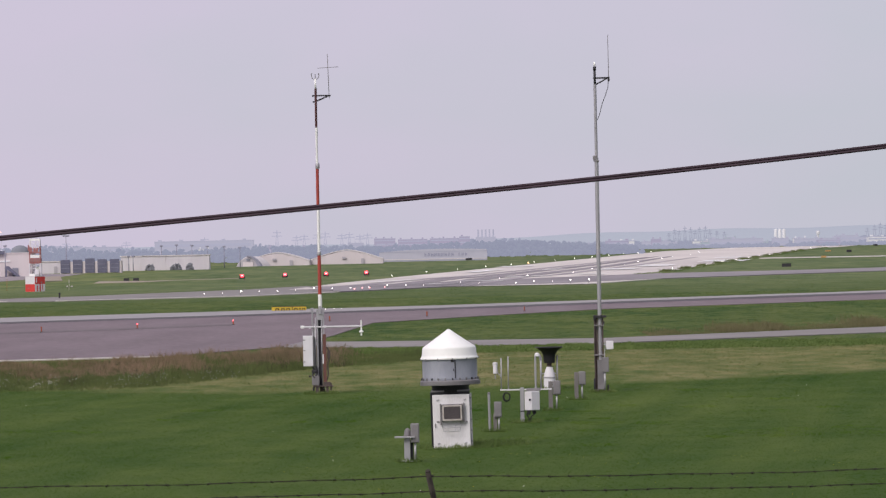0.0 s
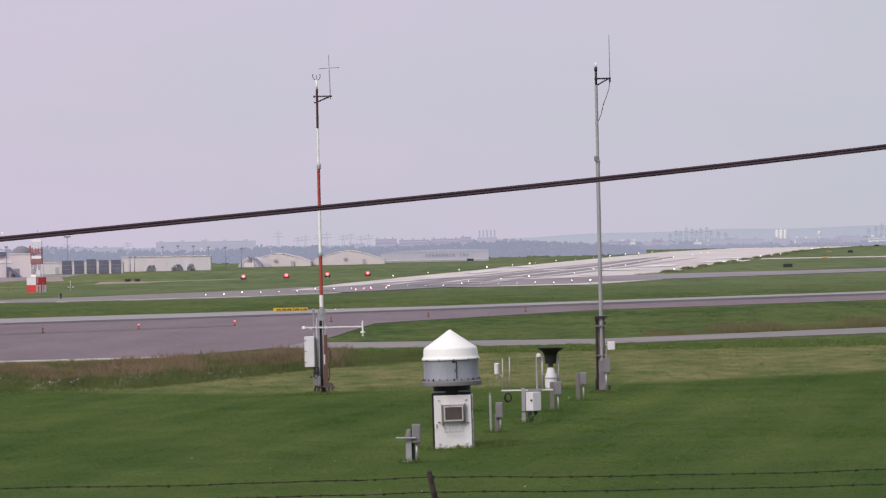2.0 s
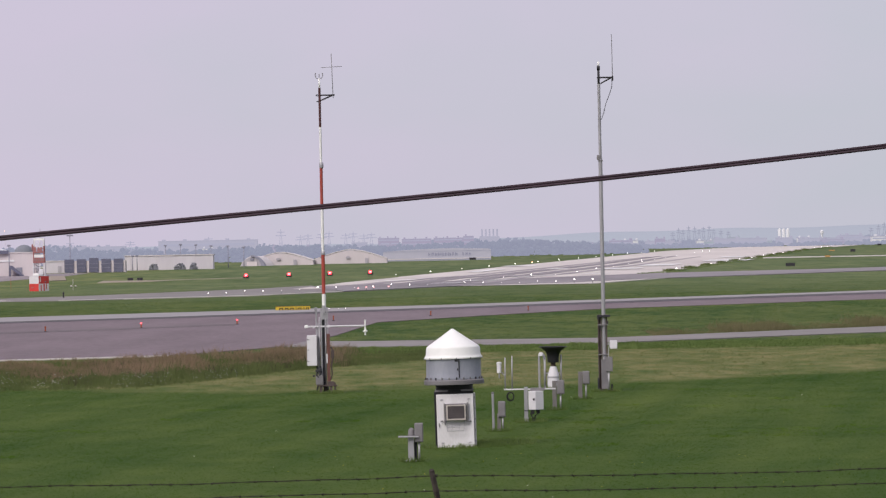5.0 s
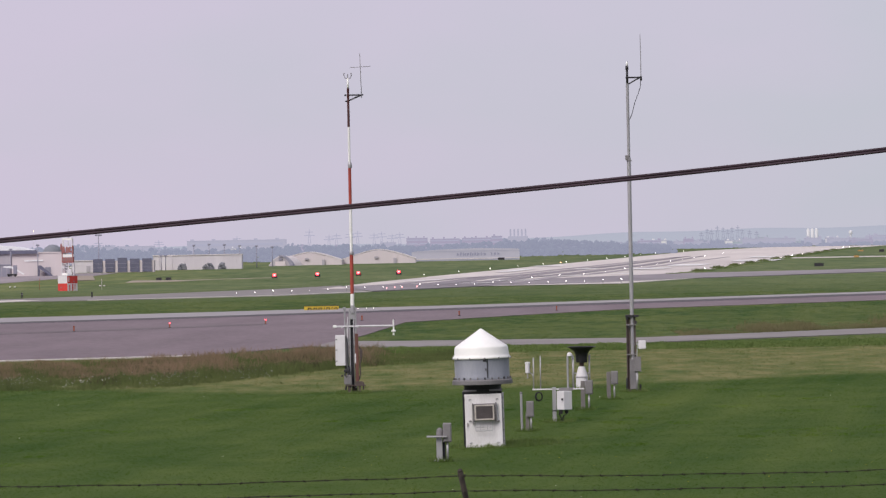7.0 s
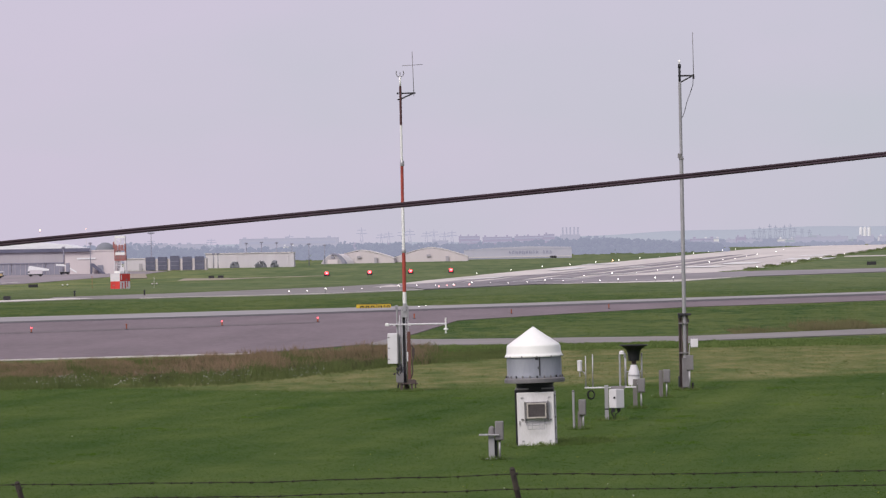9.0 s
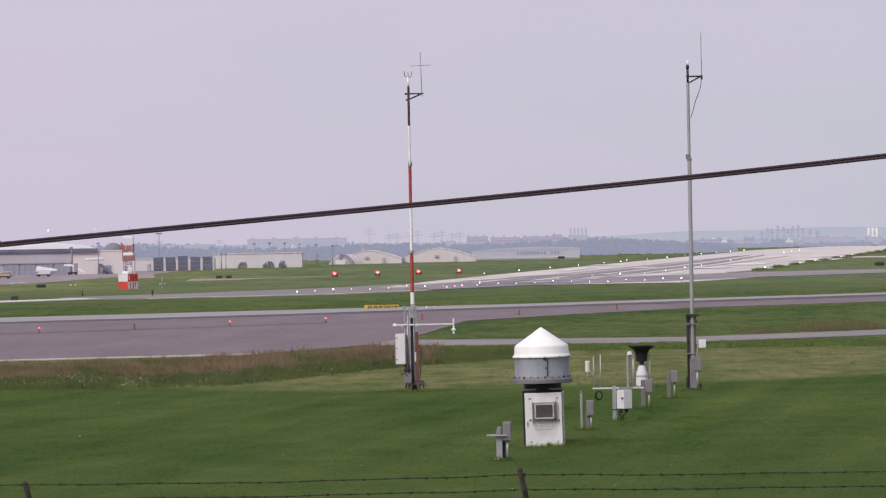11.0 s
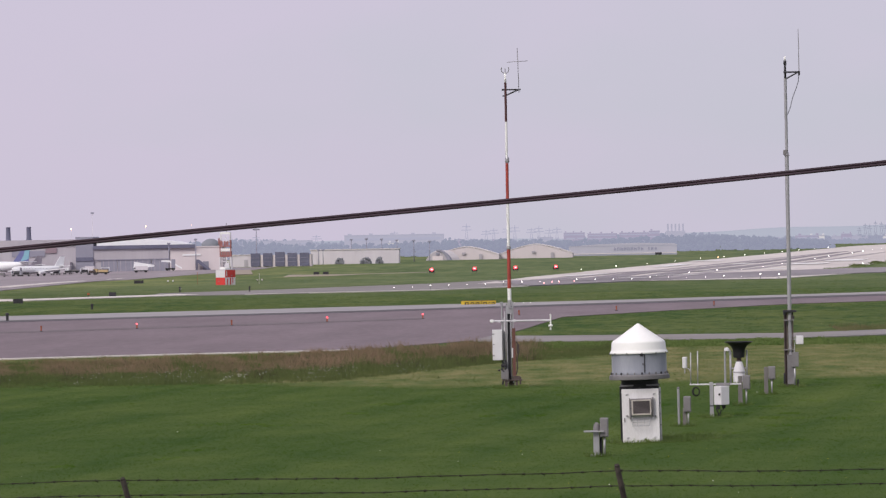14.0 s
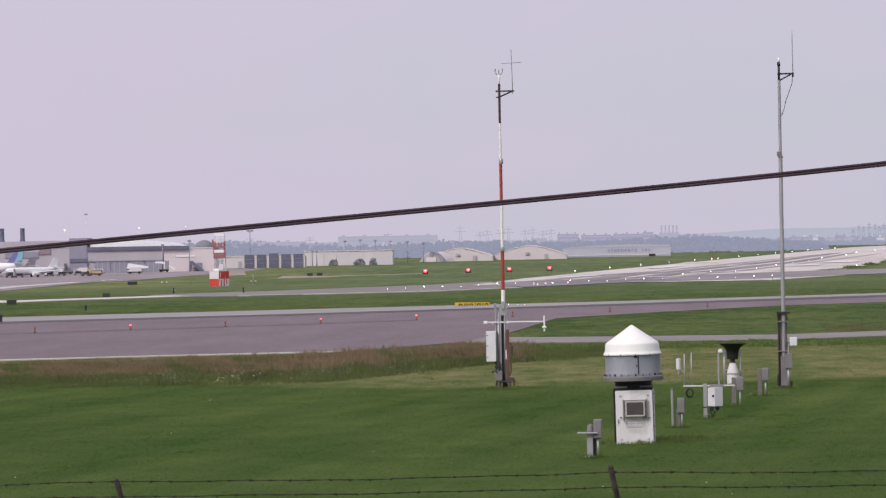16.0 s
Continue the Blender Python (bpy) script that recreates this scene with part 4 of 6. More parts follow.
white = edge_light(-28.6, 540, LAMPWHITE, 0.060, "threshold lights", "small lit white airfield light on a stem")
for i in range(1, 22):
    t = i / 21
    ly = float(np.interp(t, [0, 0.1, 0.385, 0.66, 1.0], [540, 547, 611, 651, 650]))
    lx = ly * (-0.0530 + 0.0851 * t)
    big = 1.5 if i > 19 else (1.2 if i % 4 == 2 else 0.72 + 0.07 * ((i * 5) % 4))
    copy_thing(white, pose(lx, ly, zg(ly) + 0.1)).scale = (big, big, big)
for lx in (-9.75, -9.05, -8.45):
    small = copy_thing(white, pose(lx * 0.968, 360, zg(360) + 0.05))
    small.scale = (0.36, 0.36, 0.36)
redl = edge_light(-11.4, 577, LAMPCORE, 0.105, "runway end lights", "small lit red runway end light")
for lx, ly in ((-10.4, 578), (-9.5, 580), (-7.7, 590)):
    copy_thing(redl, pose(lx, ly, zg(ly) + 0.1))
side = edge_light(-11.7, 1024, LAMPWHITE, 0.108, "runway edge lights", "lit white runway edge light in the grass")
for i in range(1, 13):
    ly = 1024 + 60 * i
    copy_thing(side, pose(-11.7 + 0.1276 * (ly - 1024), ly, zg(ly) + 0.05))
for i in range(15):
    ly = 1037 + 60 * i
    k = (1.1, 0.75, 0.65, 0.8, 0.75, 0.8)[i % 6]
    copy_thing(side, pose(52.5 + 0.1255 * (ly - 1037), ly, zg(ly) + 0.1)).scale = (k, k, k)
for i in range(16):
    ly = 778 + 62 * i
    k = 0.42 + 0.3 * ((i * 7) % 3)
    copy_thing(side, pose(4.0 + 0.1026 * (ly - 778) , ly, zg(ly) + 0.02)).scale = (k, k, k)
amber = edge_light(24.4, 1300, LAMPAMBER, 0.2, "runway edge lights", "lit amber runway light in the grass")


def papi(x, y):
    s = thing("glide_slope_light", x, y, zg(y), "dark glide slope unit on legs with a bright red lamp", "airfield light", "row of glide slope lights")
    part("housing", slab(0, 0.3, 0.45, 1.25, 1.0, 0.62, 0.05), DARK, s)
    for lx in (-0.45, 0.45):
        part("leg", tube([(lx, 0.3, -0.02), (lx, 0.3, 0.5)], 0.06, 6), GREYBOX, s)
    part("lens", slab(0, -0.3, 0.76, 0.76, 0.3, 0.66, 0.14), LAMPRED, s, "glowing red lens")
    part("lamp_core", slab(0.04, -0.47, 0.98, 0.46, 0.1, 0.26, 0.04), LAMPCORE, s, "bright lamp core")
    return s


first = papi(-44.9, 1008)
for px, py in ((-35.6, 1016), (-26.6, 1024), (-17.6, 1032)):
    copy_thing(first, pose(px, py, zg(py)))


def delineator(x, y, lit):
    s = thing("taxiway_light", x, y, zg(y) + 0.03, "orange taxiway edge light, lit red" if lit else "unlit orange taxiway edge light", "airfield light", "taxiway edge lights")
    s.scale = (0.8, 0.8, 0.72)
    part("base", lathe([(0.13, 0.0), (0.12, 0.04), (0.05, 0.06)], 12), DARK, s)
    part("post", lathe([(0.05, 0.05), (0.055, 0.25), (0.05, 0.36)], 10), ORANGE, s)
    part("lens", lathe([(0.055, 0.34), (0.072, 0.37), (0.07, 0.44), (0.025, 0.47)], 12), LAMPRED if lit else ORANGE, s, "glowing red lens" if lit else "orange lens")
    if lit:
        part("bulb", ball(0, -0.05, 0.40, 0.045, 1), LAMPCORE, s, "hot bulb")


for dx, dy, lit in ((-38.9, 255.5, 0), (-34.15, 259.5, 0), (-29.16, 264.5, 1), (-24.2, 271.5, 0), (-18.97, 279.3, 1), (-13.42, 287.4, 1), (-7.52, 296.5, 0), (-1.2, 312, 0), (5.9, 333, 0)):
    delineator(dx, dy, lit)


def sign_board(x, y, w, h, face, label, legs=3, name="airfield_sign"):
    s = thing(name, x, y, zg(y), label, "sign")
    part("panel", slab(0, 0, 0.12, w, 0.22, h, 0.02), face, s)
    part("frame", join(slab(0, 0, 0.10, w + 0.06, 0.26, 0.03), slab(0, 0, 0.12 + h, w + 0.06, 0.26, 0.03)), DARK, s)
    for i in range(legs):
        part("leg", tube([(-w / 2 + w * (i + 0.5) / legs, 0, -0.05), (-w / 2 + w * (i + 0.5) / legs, 0, 0.14)], 0.04, 6), GREYBOX, s)
    return s


y_sign = sign_board(-12.55, 366, 2.8, 0.33, YELLOW, "low yellow guidance sign with black characters", 4, "guidance_sign")
y_sign.location.z = zg(366) - 0.10
for bx, bw in ((-0.95, 0.32), (-0.50, 0.30), (-0.08, 0.32), (0.54, 0.32), (0.88, 0.14), (1.18, 0.26)):
    part("character_bar", join(slab(bx - bw * 0.36, -0.117, 0.13, bw * 0.26, 0.012, 0.13), slab(bx + bw * 0.36, -0.117, 0.13, bw * 0.26, 0.012, 0.13), slab(bx, -0.117, 0.26, bw * 0.9, 0.012, 0.07)), BLACK, y_sign, "black character bar")
part("divider", slab(0.26, -0.117, 0.13, 0.05, 0.012, 0.31), BLACK, y_sign)
for dx in (-73.0, -70.8):
    sign_board(dx, 1041, 1.3, 0.55, DARK, "dark back of a small airfield sign on bare ground", 2)
sign_board(-93, 1041, 2.2, 0.5, DARK, "dark back of an airfield sign in the grass")
sign_board(81.7, 1077, 2.2, 0.75, DARK, "dark back of an airfield sign in the grass")
sign_board(138.3, 1541, 1.7, 0.8, DARK, "dark back of an airfield sign in the grass")
sign_board(196, 2050, 2.0, 0.7, DARK, "dark back of an airfield sign in the grass")
sign_board(111.3, 1323, 1.5, 0.6, AMBERSIGN, "small orange airfield sign in the grass")
sign_board(135.3, 1590, 1.9, 0.45, AMBERSIGN, "small orange airfield sign in the grass")
sign_board(-88.6, 808, 1.7, 0.5, DARK, "dark back of an airfield sign in the grass")
sign_board(-60.4, 442, 0.95, 0.38, DARK, "dark back of an airfield sign in the grass")
sign_board(-59.5, 515, 0.8, 0.4, DARK, "dark back of an airfield sign in the grass")
sign_board(8.5, 1500, 2.2, 0.7, DARK, "dark back of an airfield sign in the grass")
for mx, my, mh in ((-45.9, 382, 0.35), (-57.4, 571, 0.6), (-47.6, 560, 0.6), (-43.4, 312, 0.45), (-45.2, 314, 0.35)):
    s = thing("marker_post", mx, my, zg(my), "short dark marker post in the grass", "marker", "dark marker posts")
    part("post", slab(0, 0, -0.02, 0.18, 0.15, mh, 0.03), DARK, s)
    part("cap", lathe([(0.14, mh - 0.04), (0.13, mh + 0.08), (0.04, mh + 0.14)], 10), DARK, s)

for mx, my, mh, mm in ((-61.3, 740, 1.7, TAN), (-73.4, 760, 2.0, ORANGE)):
    s = thing("boundary_stake", mx, my, zg(my), "thin upright stake in the far grass", "stake", "thin stakes")
    part("stake", tube([(0, 0, -0.05), (0.02, 0, mh)], 0.026, 6), mm, s)
    part("cap", lathe([(0.03, mh - 0.02), (0.045, mh + 0.02), (0.02, mh + 0.08)], 8), mm, s)

for mx, my, mm in ((-85.8, 832, WHITE), (-84.9, 832, WHITE), (-68.0, 817, TAN), (-67.2, 817, TAN), (-60.3, 600, WHITE), (-63.0, 521, ORANGE)):
    s = thing("marker_board", mx, my, zg(my), "small pale marker board on a stake", "marker", "pale marker boards")
    part("board", slab(0, 0, 0.25, 0.28, 0.06, 0.22, 0.02), mm, s)
    part("stake", slab(0, 0.05, -0.03, 0.07, 0.05, 0.4), DARK, s)


# ---- red and white hut, lattice tower ----
def red_hut():
    s = thing("checkered_hut", -65.75, 728, zg(728), "red and white checkered equipment hut in the grass", "hut", turn=-42)
    part("body", slab(0, 0, 0.0, 2.2, 2.2, 2.42), WALLWHITE, s)
    part("front_check", slab(0, -1.115, 1.22, 2.2, 0.03, 1.19), WHITE, s, "white square")
    part("front_check", slab(0, -1.115, 0.02, 2.2, 0.03, 1.19), SIGNRED, s, "red square")
    part("side_check", slab(1.115, 0, 1.22, 0.03, 2.2, 1.19), SIGNRED, s, "red square")
    part("side_check", slab(1.115, 0, 0.02, 0.03, 2.2, 1.19), WHITE, s, "white square")
    part("side_door", slab(1.14, -0.62, 0.05, 0.03, 0.20, 0.95), SIGNRED, s, "red door edge")
    part("side_door", slab(1.14, 0.02, 0.05, 0.03, 0.24, 1.12), SIGNRED, s, "red door edge")
    part("side_door", slab(1.14, 0.52, 0.30, 0.03, 0.14, 0.88), SIGNRED, s, "red door edge")
    part("hatch", slab(1.14, -0.80, 1.45, 0.03, 0.16, 0.80), WHITE, s, "white hatch edge")
    part("hatch", slab(1.14, 0.30, 1.40, 0.03, 0.26, 0.22), GREYBOX, s)
    part("warning_bar", slab(-0.35, -1.14, 0.55, 0.5, 0.03, 0.09), GREYBOX, s)
    part("roof", slab(0, 0, 2.42, 2.3, 2.3, 0.1, 0.02), WALLWHITE, s)
    part("roof_unit", slab(-0.1, 0, 2.51, 1.3, 1.2, 0.36, 0.08), CAPWHITE, s)
    part("vent_pipe", tube([(0.7, 0.4, 2.5), (0.7, 0.4, 3.0)], 0.07, 8), GREYBOX, s)


red_hut()


def lattice_tower():
    x, y = -109.65, 1216
    s = thing("lattice_tower", x, y, zg(y), "red and white lattice tower with platforms", "tower")
    for lx in (-1.35, 1.35):
        for ly in (-1.2, 1.2):
            for z0, z1, m in ((0, 3.5, WHITE), (3.5, 5.7, DULLRED), (5.7, 8.0, DULLRED), (8.0, 9.6, WHITE)):
                part("leg", slab(lx * (1.12 - 0.02 * z0), ly, z0, 0.26, 0.26, z1 - z0), m, s)
    for z, h, w, m in ((9.56, 0.6, 2.7, CAPWHITE), (5.0, 0.75, 3.0, CAPWHITE), (3.45, 0.3, 3.0, DULLRED), (6.2, 0.25, 2.8, DULLRED), (7.6, 0.2, 2.7, WHITE), (2.1, 0.2, 3.0, WHITE)):
        part("platform", slab(0, 0, z, w, 2.6, h), m, s)
    for z0, z1, m in ((0.1, 2.1, WHITE), (2.3, 3.45, WHITE), (6.4, 7.6, DULLRED), (7.8, 9.5, WHITE)):
        part("brace", join(tube([(-1.4, -1.2, z0), (1.4, -1.2, z1)], 0.07, 6), tube([(1.4, -1.2, z0), (-1.4, -1.2, z1)], 0.07, 6), slab(0.25, -1.2, z0, 0.2, 0.2, z1 - z0)), m, s)
    part("panel", slab(0, -1.3, 3.75, 2.9, 0.1, 1.15), DULLRED, s, "dull red panel")
    for k in range(4):
        part("slot", slab(-1.05 + 0.7 * k, -1.37, 4.0, 0.2, 0.05, 0.7), GREYBOX, s)
    for k in range(3):
        part("panel", slab(-0.95 + 0.8 * k, -1.28, 6.45, 0.45, 0.1, 1.3), DULLRED, s, "dull red panel")
    part("cabinet", slab(0.5, -1.4, 0.0, 1.1, 0.5, 1.9, 0.04), WHITE, s)
    part("side_rail", join(slab(-1.55, -1.1, 5.75, 0.1, 0.1, 3.0), slab(-1.75, -1.1, 6.9, 0.3, 0.3, 1.6, 0.04)), DULLRED, s)
    part("top_mast", join(tube([(0.3, 0, 10.1), (0.3, 0, 12.6)], 0.06, 6), tube([(-0.9, 0, 10.1), (-0.9, 0, 11.2)], 0.05, 6)), GREYBOX, s)


lattice_tower()


# ---- hangars and terminal side ----
def hangar_row():
    y = 1215.0
    z = zg(y)
    s = thing("grey_hangar", -140, y, z, "wide grey hangar with pale band, dark eaves and low roof", "hangar")
    part("wall", slab(4.9, 6, -0.2, 20.7, 12, 5.6), HANGGREY, s)
    part("pale_band", slab(4.9, -0.15, 3.2, 20.6, 0.4, 2.9), HANGGREY, s, "pale upper cladding band")
    part("eaves_band", slab(8.4, -0.4, 6.1, 27.6, 1.0, 0.95), DOORBLUE, s, "dark window band under the eaves")
    part("roof", prism([(-4.5, 7.0), (20.2, 7.0), (16, 8.0), (8, 8.7), (-4.5, 8.7)], 0.2, 22), PLANE, s, "pale low pitched roof")
    for i in range(4):
        leaf_ob = part("door_leaf", slab(-1.2 + 4.6 * i, -0.1, 0, 4.3, 0.3, 3.1), BLUEGREY, s, "grey-blue sliding door leaf")
        for k in range(3):
            part("rib", slab(-2.6 + 4.6 * i + 1.4 * k, -0.28, 0.1, 0.12, 0.1, 2.9), HANGGREY, leaf_ob)
    part("door_rail", slab(5.5, -0.3, 3.1, 19.5, 0.25, 0.25), BLUEGREY, s)
    t = thing("tan_hangar", -117.6, y, z, "tan clad hangar block with a pale sign strip", "hangar")
    part("wall", slab(0, 6, -0.2, 14.2, 12, 6.4), TAN, t)
    part("roof_edge", slab(0, 6, 6.2, 14.4, 12.3, 0.3), TAN, t)
    part("sign_strip", slab(-1.2, -0.08, 4.0, 5.0, 0.25, 0.4), PLANE, t, "pale sign strip without lettering")
    part("side_door", slab(2.6, -0.06, 0.0, 1.6, 0.2, 2.4), BLUEGREY, t)
    part("step_stair", prism([(0, 0), (0.5, 0), (0.6, 2.0), (3.4, 0), (4.0, 0), (4.0, 0.25), (0.9, 2.9), (0, 2.9)], -2.2, -1.0), DOORBLUE, t, "dark boarding steps")
    b = thing("service_block", -157, y, z, "grey flat-roofed service building with a taller blue-grey block", "building")
    part("wall", slab(-4, 8, -0.2, 24, 16, 7.2), HANGGREY, b)
    part("roof", slab(-4, 8, 7.0, 24.4, 16.4, 1.9), HANGGREY, b)
    part("tall_block", slab(9.3, 6.4, -0.2, 4.8, 14, 9.7), BLUEGREY, b, "blue-grey taller block")
    part("block_band", slab(9.3, -0.7, 3.0, 4.7, 0.3, 1.0), DOORBLUE, b)
    part("window_band", slab(-6, -0.1, 4.4, 9, 0.3, 1.6), BLUEGREY, b)
    part("red_sign", slab(0.2, -0.15, 5.3, 3.0, 0.3, 1.8), BRICKISH, b, "muted dark red panel")
    part("low_annex", slab(3.5, -2, -0.1, 4.6, 4.4, 2.9), HANGGREY, b)
    part("low_annex", slab(-8, -1.6, -0.1, 5, 3.4, 2.4), WALLWHITE, b)
    for cx in (-12.2, -6.6):
        part("chimney", lathe([(0.85, 8.8), (0.65, 9.4), (0.6, 12.2), (0.7, 12.5)], 14, cx, 6), DOORBLUE, b, "dark chimney")
    d = thing("domed_building", -132.8, 1420, zg(1420), "low grey-green dome behind the hangars", "building")
    part("drum_wall", lathe([(3.0, 0), (3.0, 5.4)], 28), BLUEGREY, d)
    part("dome", lathe([(3.05, 5.3), (2.9, 6.3), (2.2, 7.3), (1.2, 7.9), (0.1, 8.1)], 28), mat("weathered_green_dome", (0.23, 0.24, 0.28), None, 0.2, 0.8), d)


hangar_row()


def blast_wall():
    y = 1285.0
    s = thing("panelled_building", -100.2, y, zg(y), "low pale building with five dark blue door bays", "building")
    part("wall", slab(0, 3, -0.2, 17.4, 6, 3.6), TAN, s)
    for i in range(5):
        d = part("door_bay", slab(-7.2 + 3.5 * i, -0.1, 0.15, 2.7, 0.35, 3.75 if i != 2 else 4.05), DOORBLUE, s, "dark blue door bay")
        part("rail", join(slab(-7.2 + 3.5 * i, -0.32, 2.5, 2.5, 0.1, 0.12), slab(-7.2 + 3.5 * i, -0.32, 1.4, 2.5, 0.1, 0.1)), BLUEGREY, d)
    w = thing("pale_shed", -82.4, 1340, zg(1340), "long low pale panelled shed", "building")
    part("wall", slab(0, 3, -0.3, 26.2, 7, 4.5), WALLWHITE, w)
    part("roof", slab(0, 3, 4.2, 26.6, 7.4, 0.25), PALEROOF, w)
    for i in range(7):
        part("pilaster", slab(-11.4 + 3.8 * i, -0.55, 0, 0.30, 0.16, 4.2), WALLWHITE, w)
    rng = random.Random(9)
    for bx, bw in ((-4, 2.6), (3.5, 3.4), (7.6, 2.0)):
        b = thing("clipped_bush", -82.4 + bx, 1334, zg(1334), "dark rounded bush against the shed", "bush", "bushes by the shed")
        # Leaf colour greyed and paled, with the haze painted in.
        part("foliage", join(*[ball(rng.uniform(-bw / 2, bw / 2) * math.sqrt(1 - 0.16 * q * q), rng.uniform(-.4, .4), 0.15 + 0.55 * q + rng.uniform(0, 0.5), rng.uniform(0.24, 0.46), 1) for q in (0, 1, 2) for _ in range(22 - 5 * q)]), mat("dull_bush_leaf", (0.25, 0.25, 0.28), (0.17, 0.175, 0.20), 1.0, 0.9), b)

    a = thing("pale_annex", -112.6, 1300, zg(1300), "small pale low building beside the tower", "building")
    part("wall", slab(0, 2, -0.2, 7.0, 5, 3.5), WALLWHITE, a)
    part("roof", slab(0, 2, 3.3, 7.3, 5.4, 0.25), PALEROOF, a)
    part("door", slab(1.2, -0.6, 0, 1.0, 0.2, 2.0), HANGGREY, a)


blast_wall()


def arched_hangar(x, y, wide, high, deep, turn, label):
    s = thing("arched_hangar", x, y, zg(y), label, "hangar", "arched hangars", turn)
    prof = [(-wide / 2 + wide * i / 20, high * math.sin(math.pi * i / 20) ** 0.75) for i in range(21)]
    part("shell", prism([(-wide / 2, -0.4)] + prof + [(wide / 2, -0.4)], 0, deep), PALEROOF, s, "pale curved roof shell")
    far = prof[9:]
    rim = [(px * 1.04, pz * 1.06 + 0.1) for px, pz in far] + [(px * (0.98 - 0.020 * i), pz * 0.94 - 0.012 * i) for i, (px, pz) in reversed(list(enumerate(far)))]
    part("rim", prism(rim, -0.7, 0.3), BLUEGREY, s, "dark arched rim")
    part("front_wall", prism([(px * 0.95, pz * 0.93) for px, pz in prof] , -0.3, 0.1), HANGGREY, s)
    part("vent", slab(0, -0.5, high * 0.55, 1.2, 0.3, 0.7), BLUEGREY, s)
    part("door", slab(0, -0.5, 0, wide * 0.4, 0.3, high * 0.45), TAN, s)


def low_vault(x, y, wide, high, label):
    s = thing("vaulted_hangar", x, y, zg(y), label, "hangar", "arched hangars")
    prof = [(-wide / 2 + wide * i / 24, 1.3 + (high - 1.3) * (1 - abs(i / 12 - 1) ** 1.45)) for i in range(25)]
    part("wall", prism([(-wide / 2, -0.4)] + [(px, pz * 0.97) for px, pz in prof] + [(wide / 2, -0.4)], 0.2, 20), TAN, s)
    part("roof", prism(prof + [(px, pz + 0.28) for px, pz in prof[::-1]], 0.1, 20.5), PALEROOF, s, "pale vaulted roof edge")
    part("vent", slab(-0.8, -0.1, 1.6, 1.2, 0.3, 0.7), HANGGREY, s)
    part("door", slab(wide * 0.22, -0.1, -0.2, 1.0, 0.3, 1.9), HANGGREY, s)


low_vault(-52.6, 1430, 20.5, 4.0, "pale vaulted hangar with a shallow curved roof")
arched_hangar(-61.2, 1424, 9.0, 3.1, 6, -25, "grey arched shelter with dark rim")
low_vault(-31.0, 1450, 23.5, 4.4, "tan vaulted hangar with a shallow curved roof")


# Haze over this hangar's cladding and letters is painted in as emission.
HANGARPALE = painted_haze("hazy_pale_cladding", (0.48, 0.45, 0.47), (0.40, 0.375, 0.40), 0.05, 0.45)
LETTER = painted_haze("hazy_dark_letter", (0.16, 0.15, 0.19), (0.12, 0.115, 0.15), 0.05, 0.45)


def flat_hangar():
    y = 1510.0
    s = thing("flat_hangar", -3.3, y, zg(y), "long low pale hangar with haze-paled lettering panel", "hangar")
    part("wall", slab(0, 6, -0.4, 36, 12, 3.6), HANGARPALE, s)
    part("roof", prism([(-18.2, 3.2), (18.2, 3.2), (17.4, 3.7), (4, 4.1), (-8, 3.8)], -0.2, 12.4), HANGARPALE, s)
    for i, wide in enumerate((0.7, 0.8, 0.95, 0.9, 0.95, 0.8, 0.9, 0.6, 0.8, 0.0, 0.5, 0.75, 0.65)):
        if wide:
            part("letter_bar", join(slab(-2.6 + 1.13 * i - wide * 0.3, -0.1, 1.55, wide * 0.32, 0.25, 1.1), slab(-2.6 + 1.13 * i + wide * 0.3, -0.1, 1.55 + 0.2 * (i % 2), wide * 0.28, 0.25, 0.9), slab(-2.6 + 1.13 * i, -0.1, 2.0 + 0.4 * (i % 3 == 1), wide * 0.4, 0.25, 0.25)), LETTER, s, "dark letter block, paled by painted-in haze")
    part("sill", slab(0, -0.2, 0.5, 36, 0.3, 0.3), PALEROOF, s)


flat_hangar()


def lamp_post(x, y, h, head=0.7):
    s = thing("apron_lamp", x, y, zg(y), "tall thin apron floodlight pole", "street lamp", "apron floodlights")
    part("pole", tube([(0, 0, -0.1), (0, 0, h)], 0.15 if h < 12 else 0.05, 8, 0.10 if h < 12 else 0.04), BLUEGREY if h < 12 else WALLWHITE, s)
    part("head", slab(0, 0, h - 0.1, head, 0.6, 0.45, 0.08), BLUEGREY, s)


for lx, ly, lh in ((-107.5, 1290, 10.6), (-116.7, 1205, 8.2), (-123.9, 1205, 7.2), (-85.0, 1365, 7.0), (-80.4, 1365, 7.2), (-75.8, 1365, 7.0), (-71.2, 1365, 6.6), (-66.8, 1380, 6.4), (-62.0, 1380, 6.0), (-92.5, 1330, 4.2), (-91.2, 1330, 4.2), (-148.5, 1240, 15.9)):
    lamp_post(lx, ly, lh, 1.9 if 9 < lh < 12 else 0.9)


def flood(x, y, z, r=0.22):
    s = thing("flood_lamp", x, y, zg(y), "lit floodlight on a tall thin pole", "street lamp", "lit floodlights")
    part("pole", tube([(0, 0, -0.1), (0, 0, z)], 0.045, 6), WALLWHITE, s)
    part("lamp", ball(0, -0.2, z + 0.1, r, 1), LAMPAMBER, s, "glowing lamp")


for fx, fz, fr in ((-154.4, 11.65, 0.21), (-133.8, 12.0, 0.19), (-121.1, 12.1, 0.08)):
    flood(fx, 1240, fz, fr)


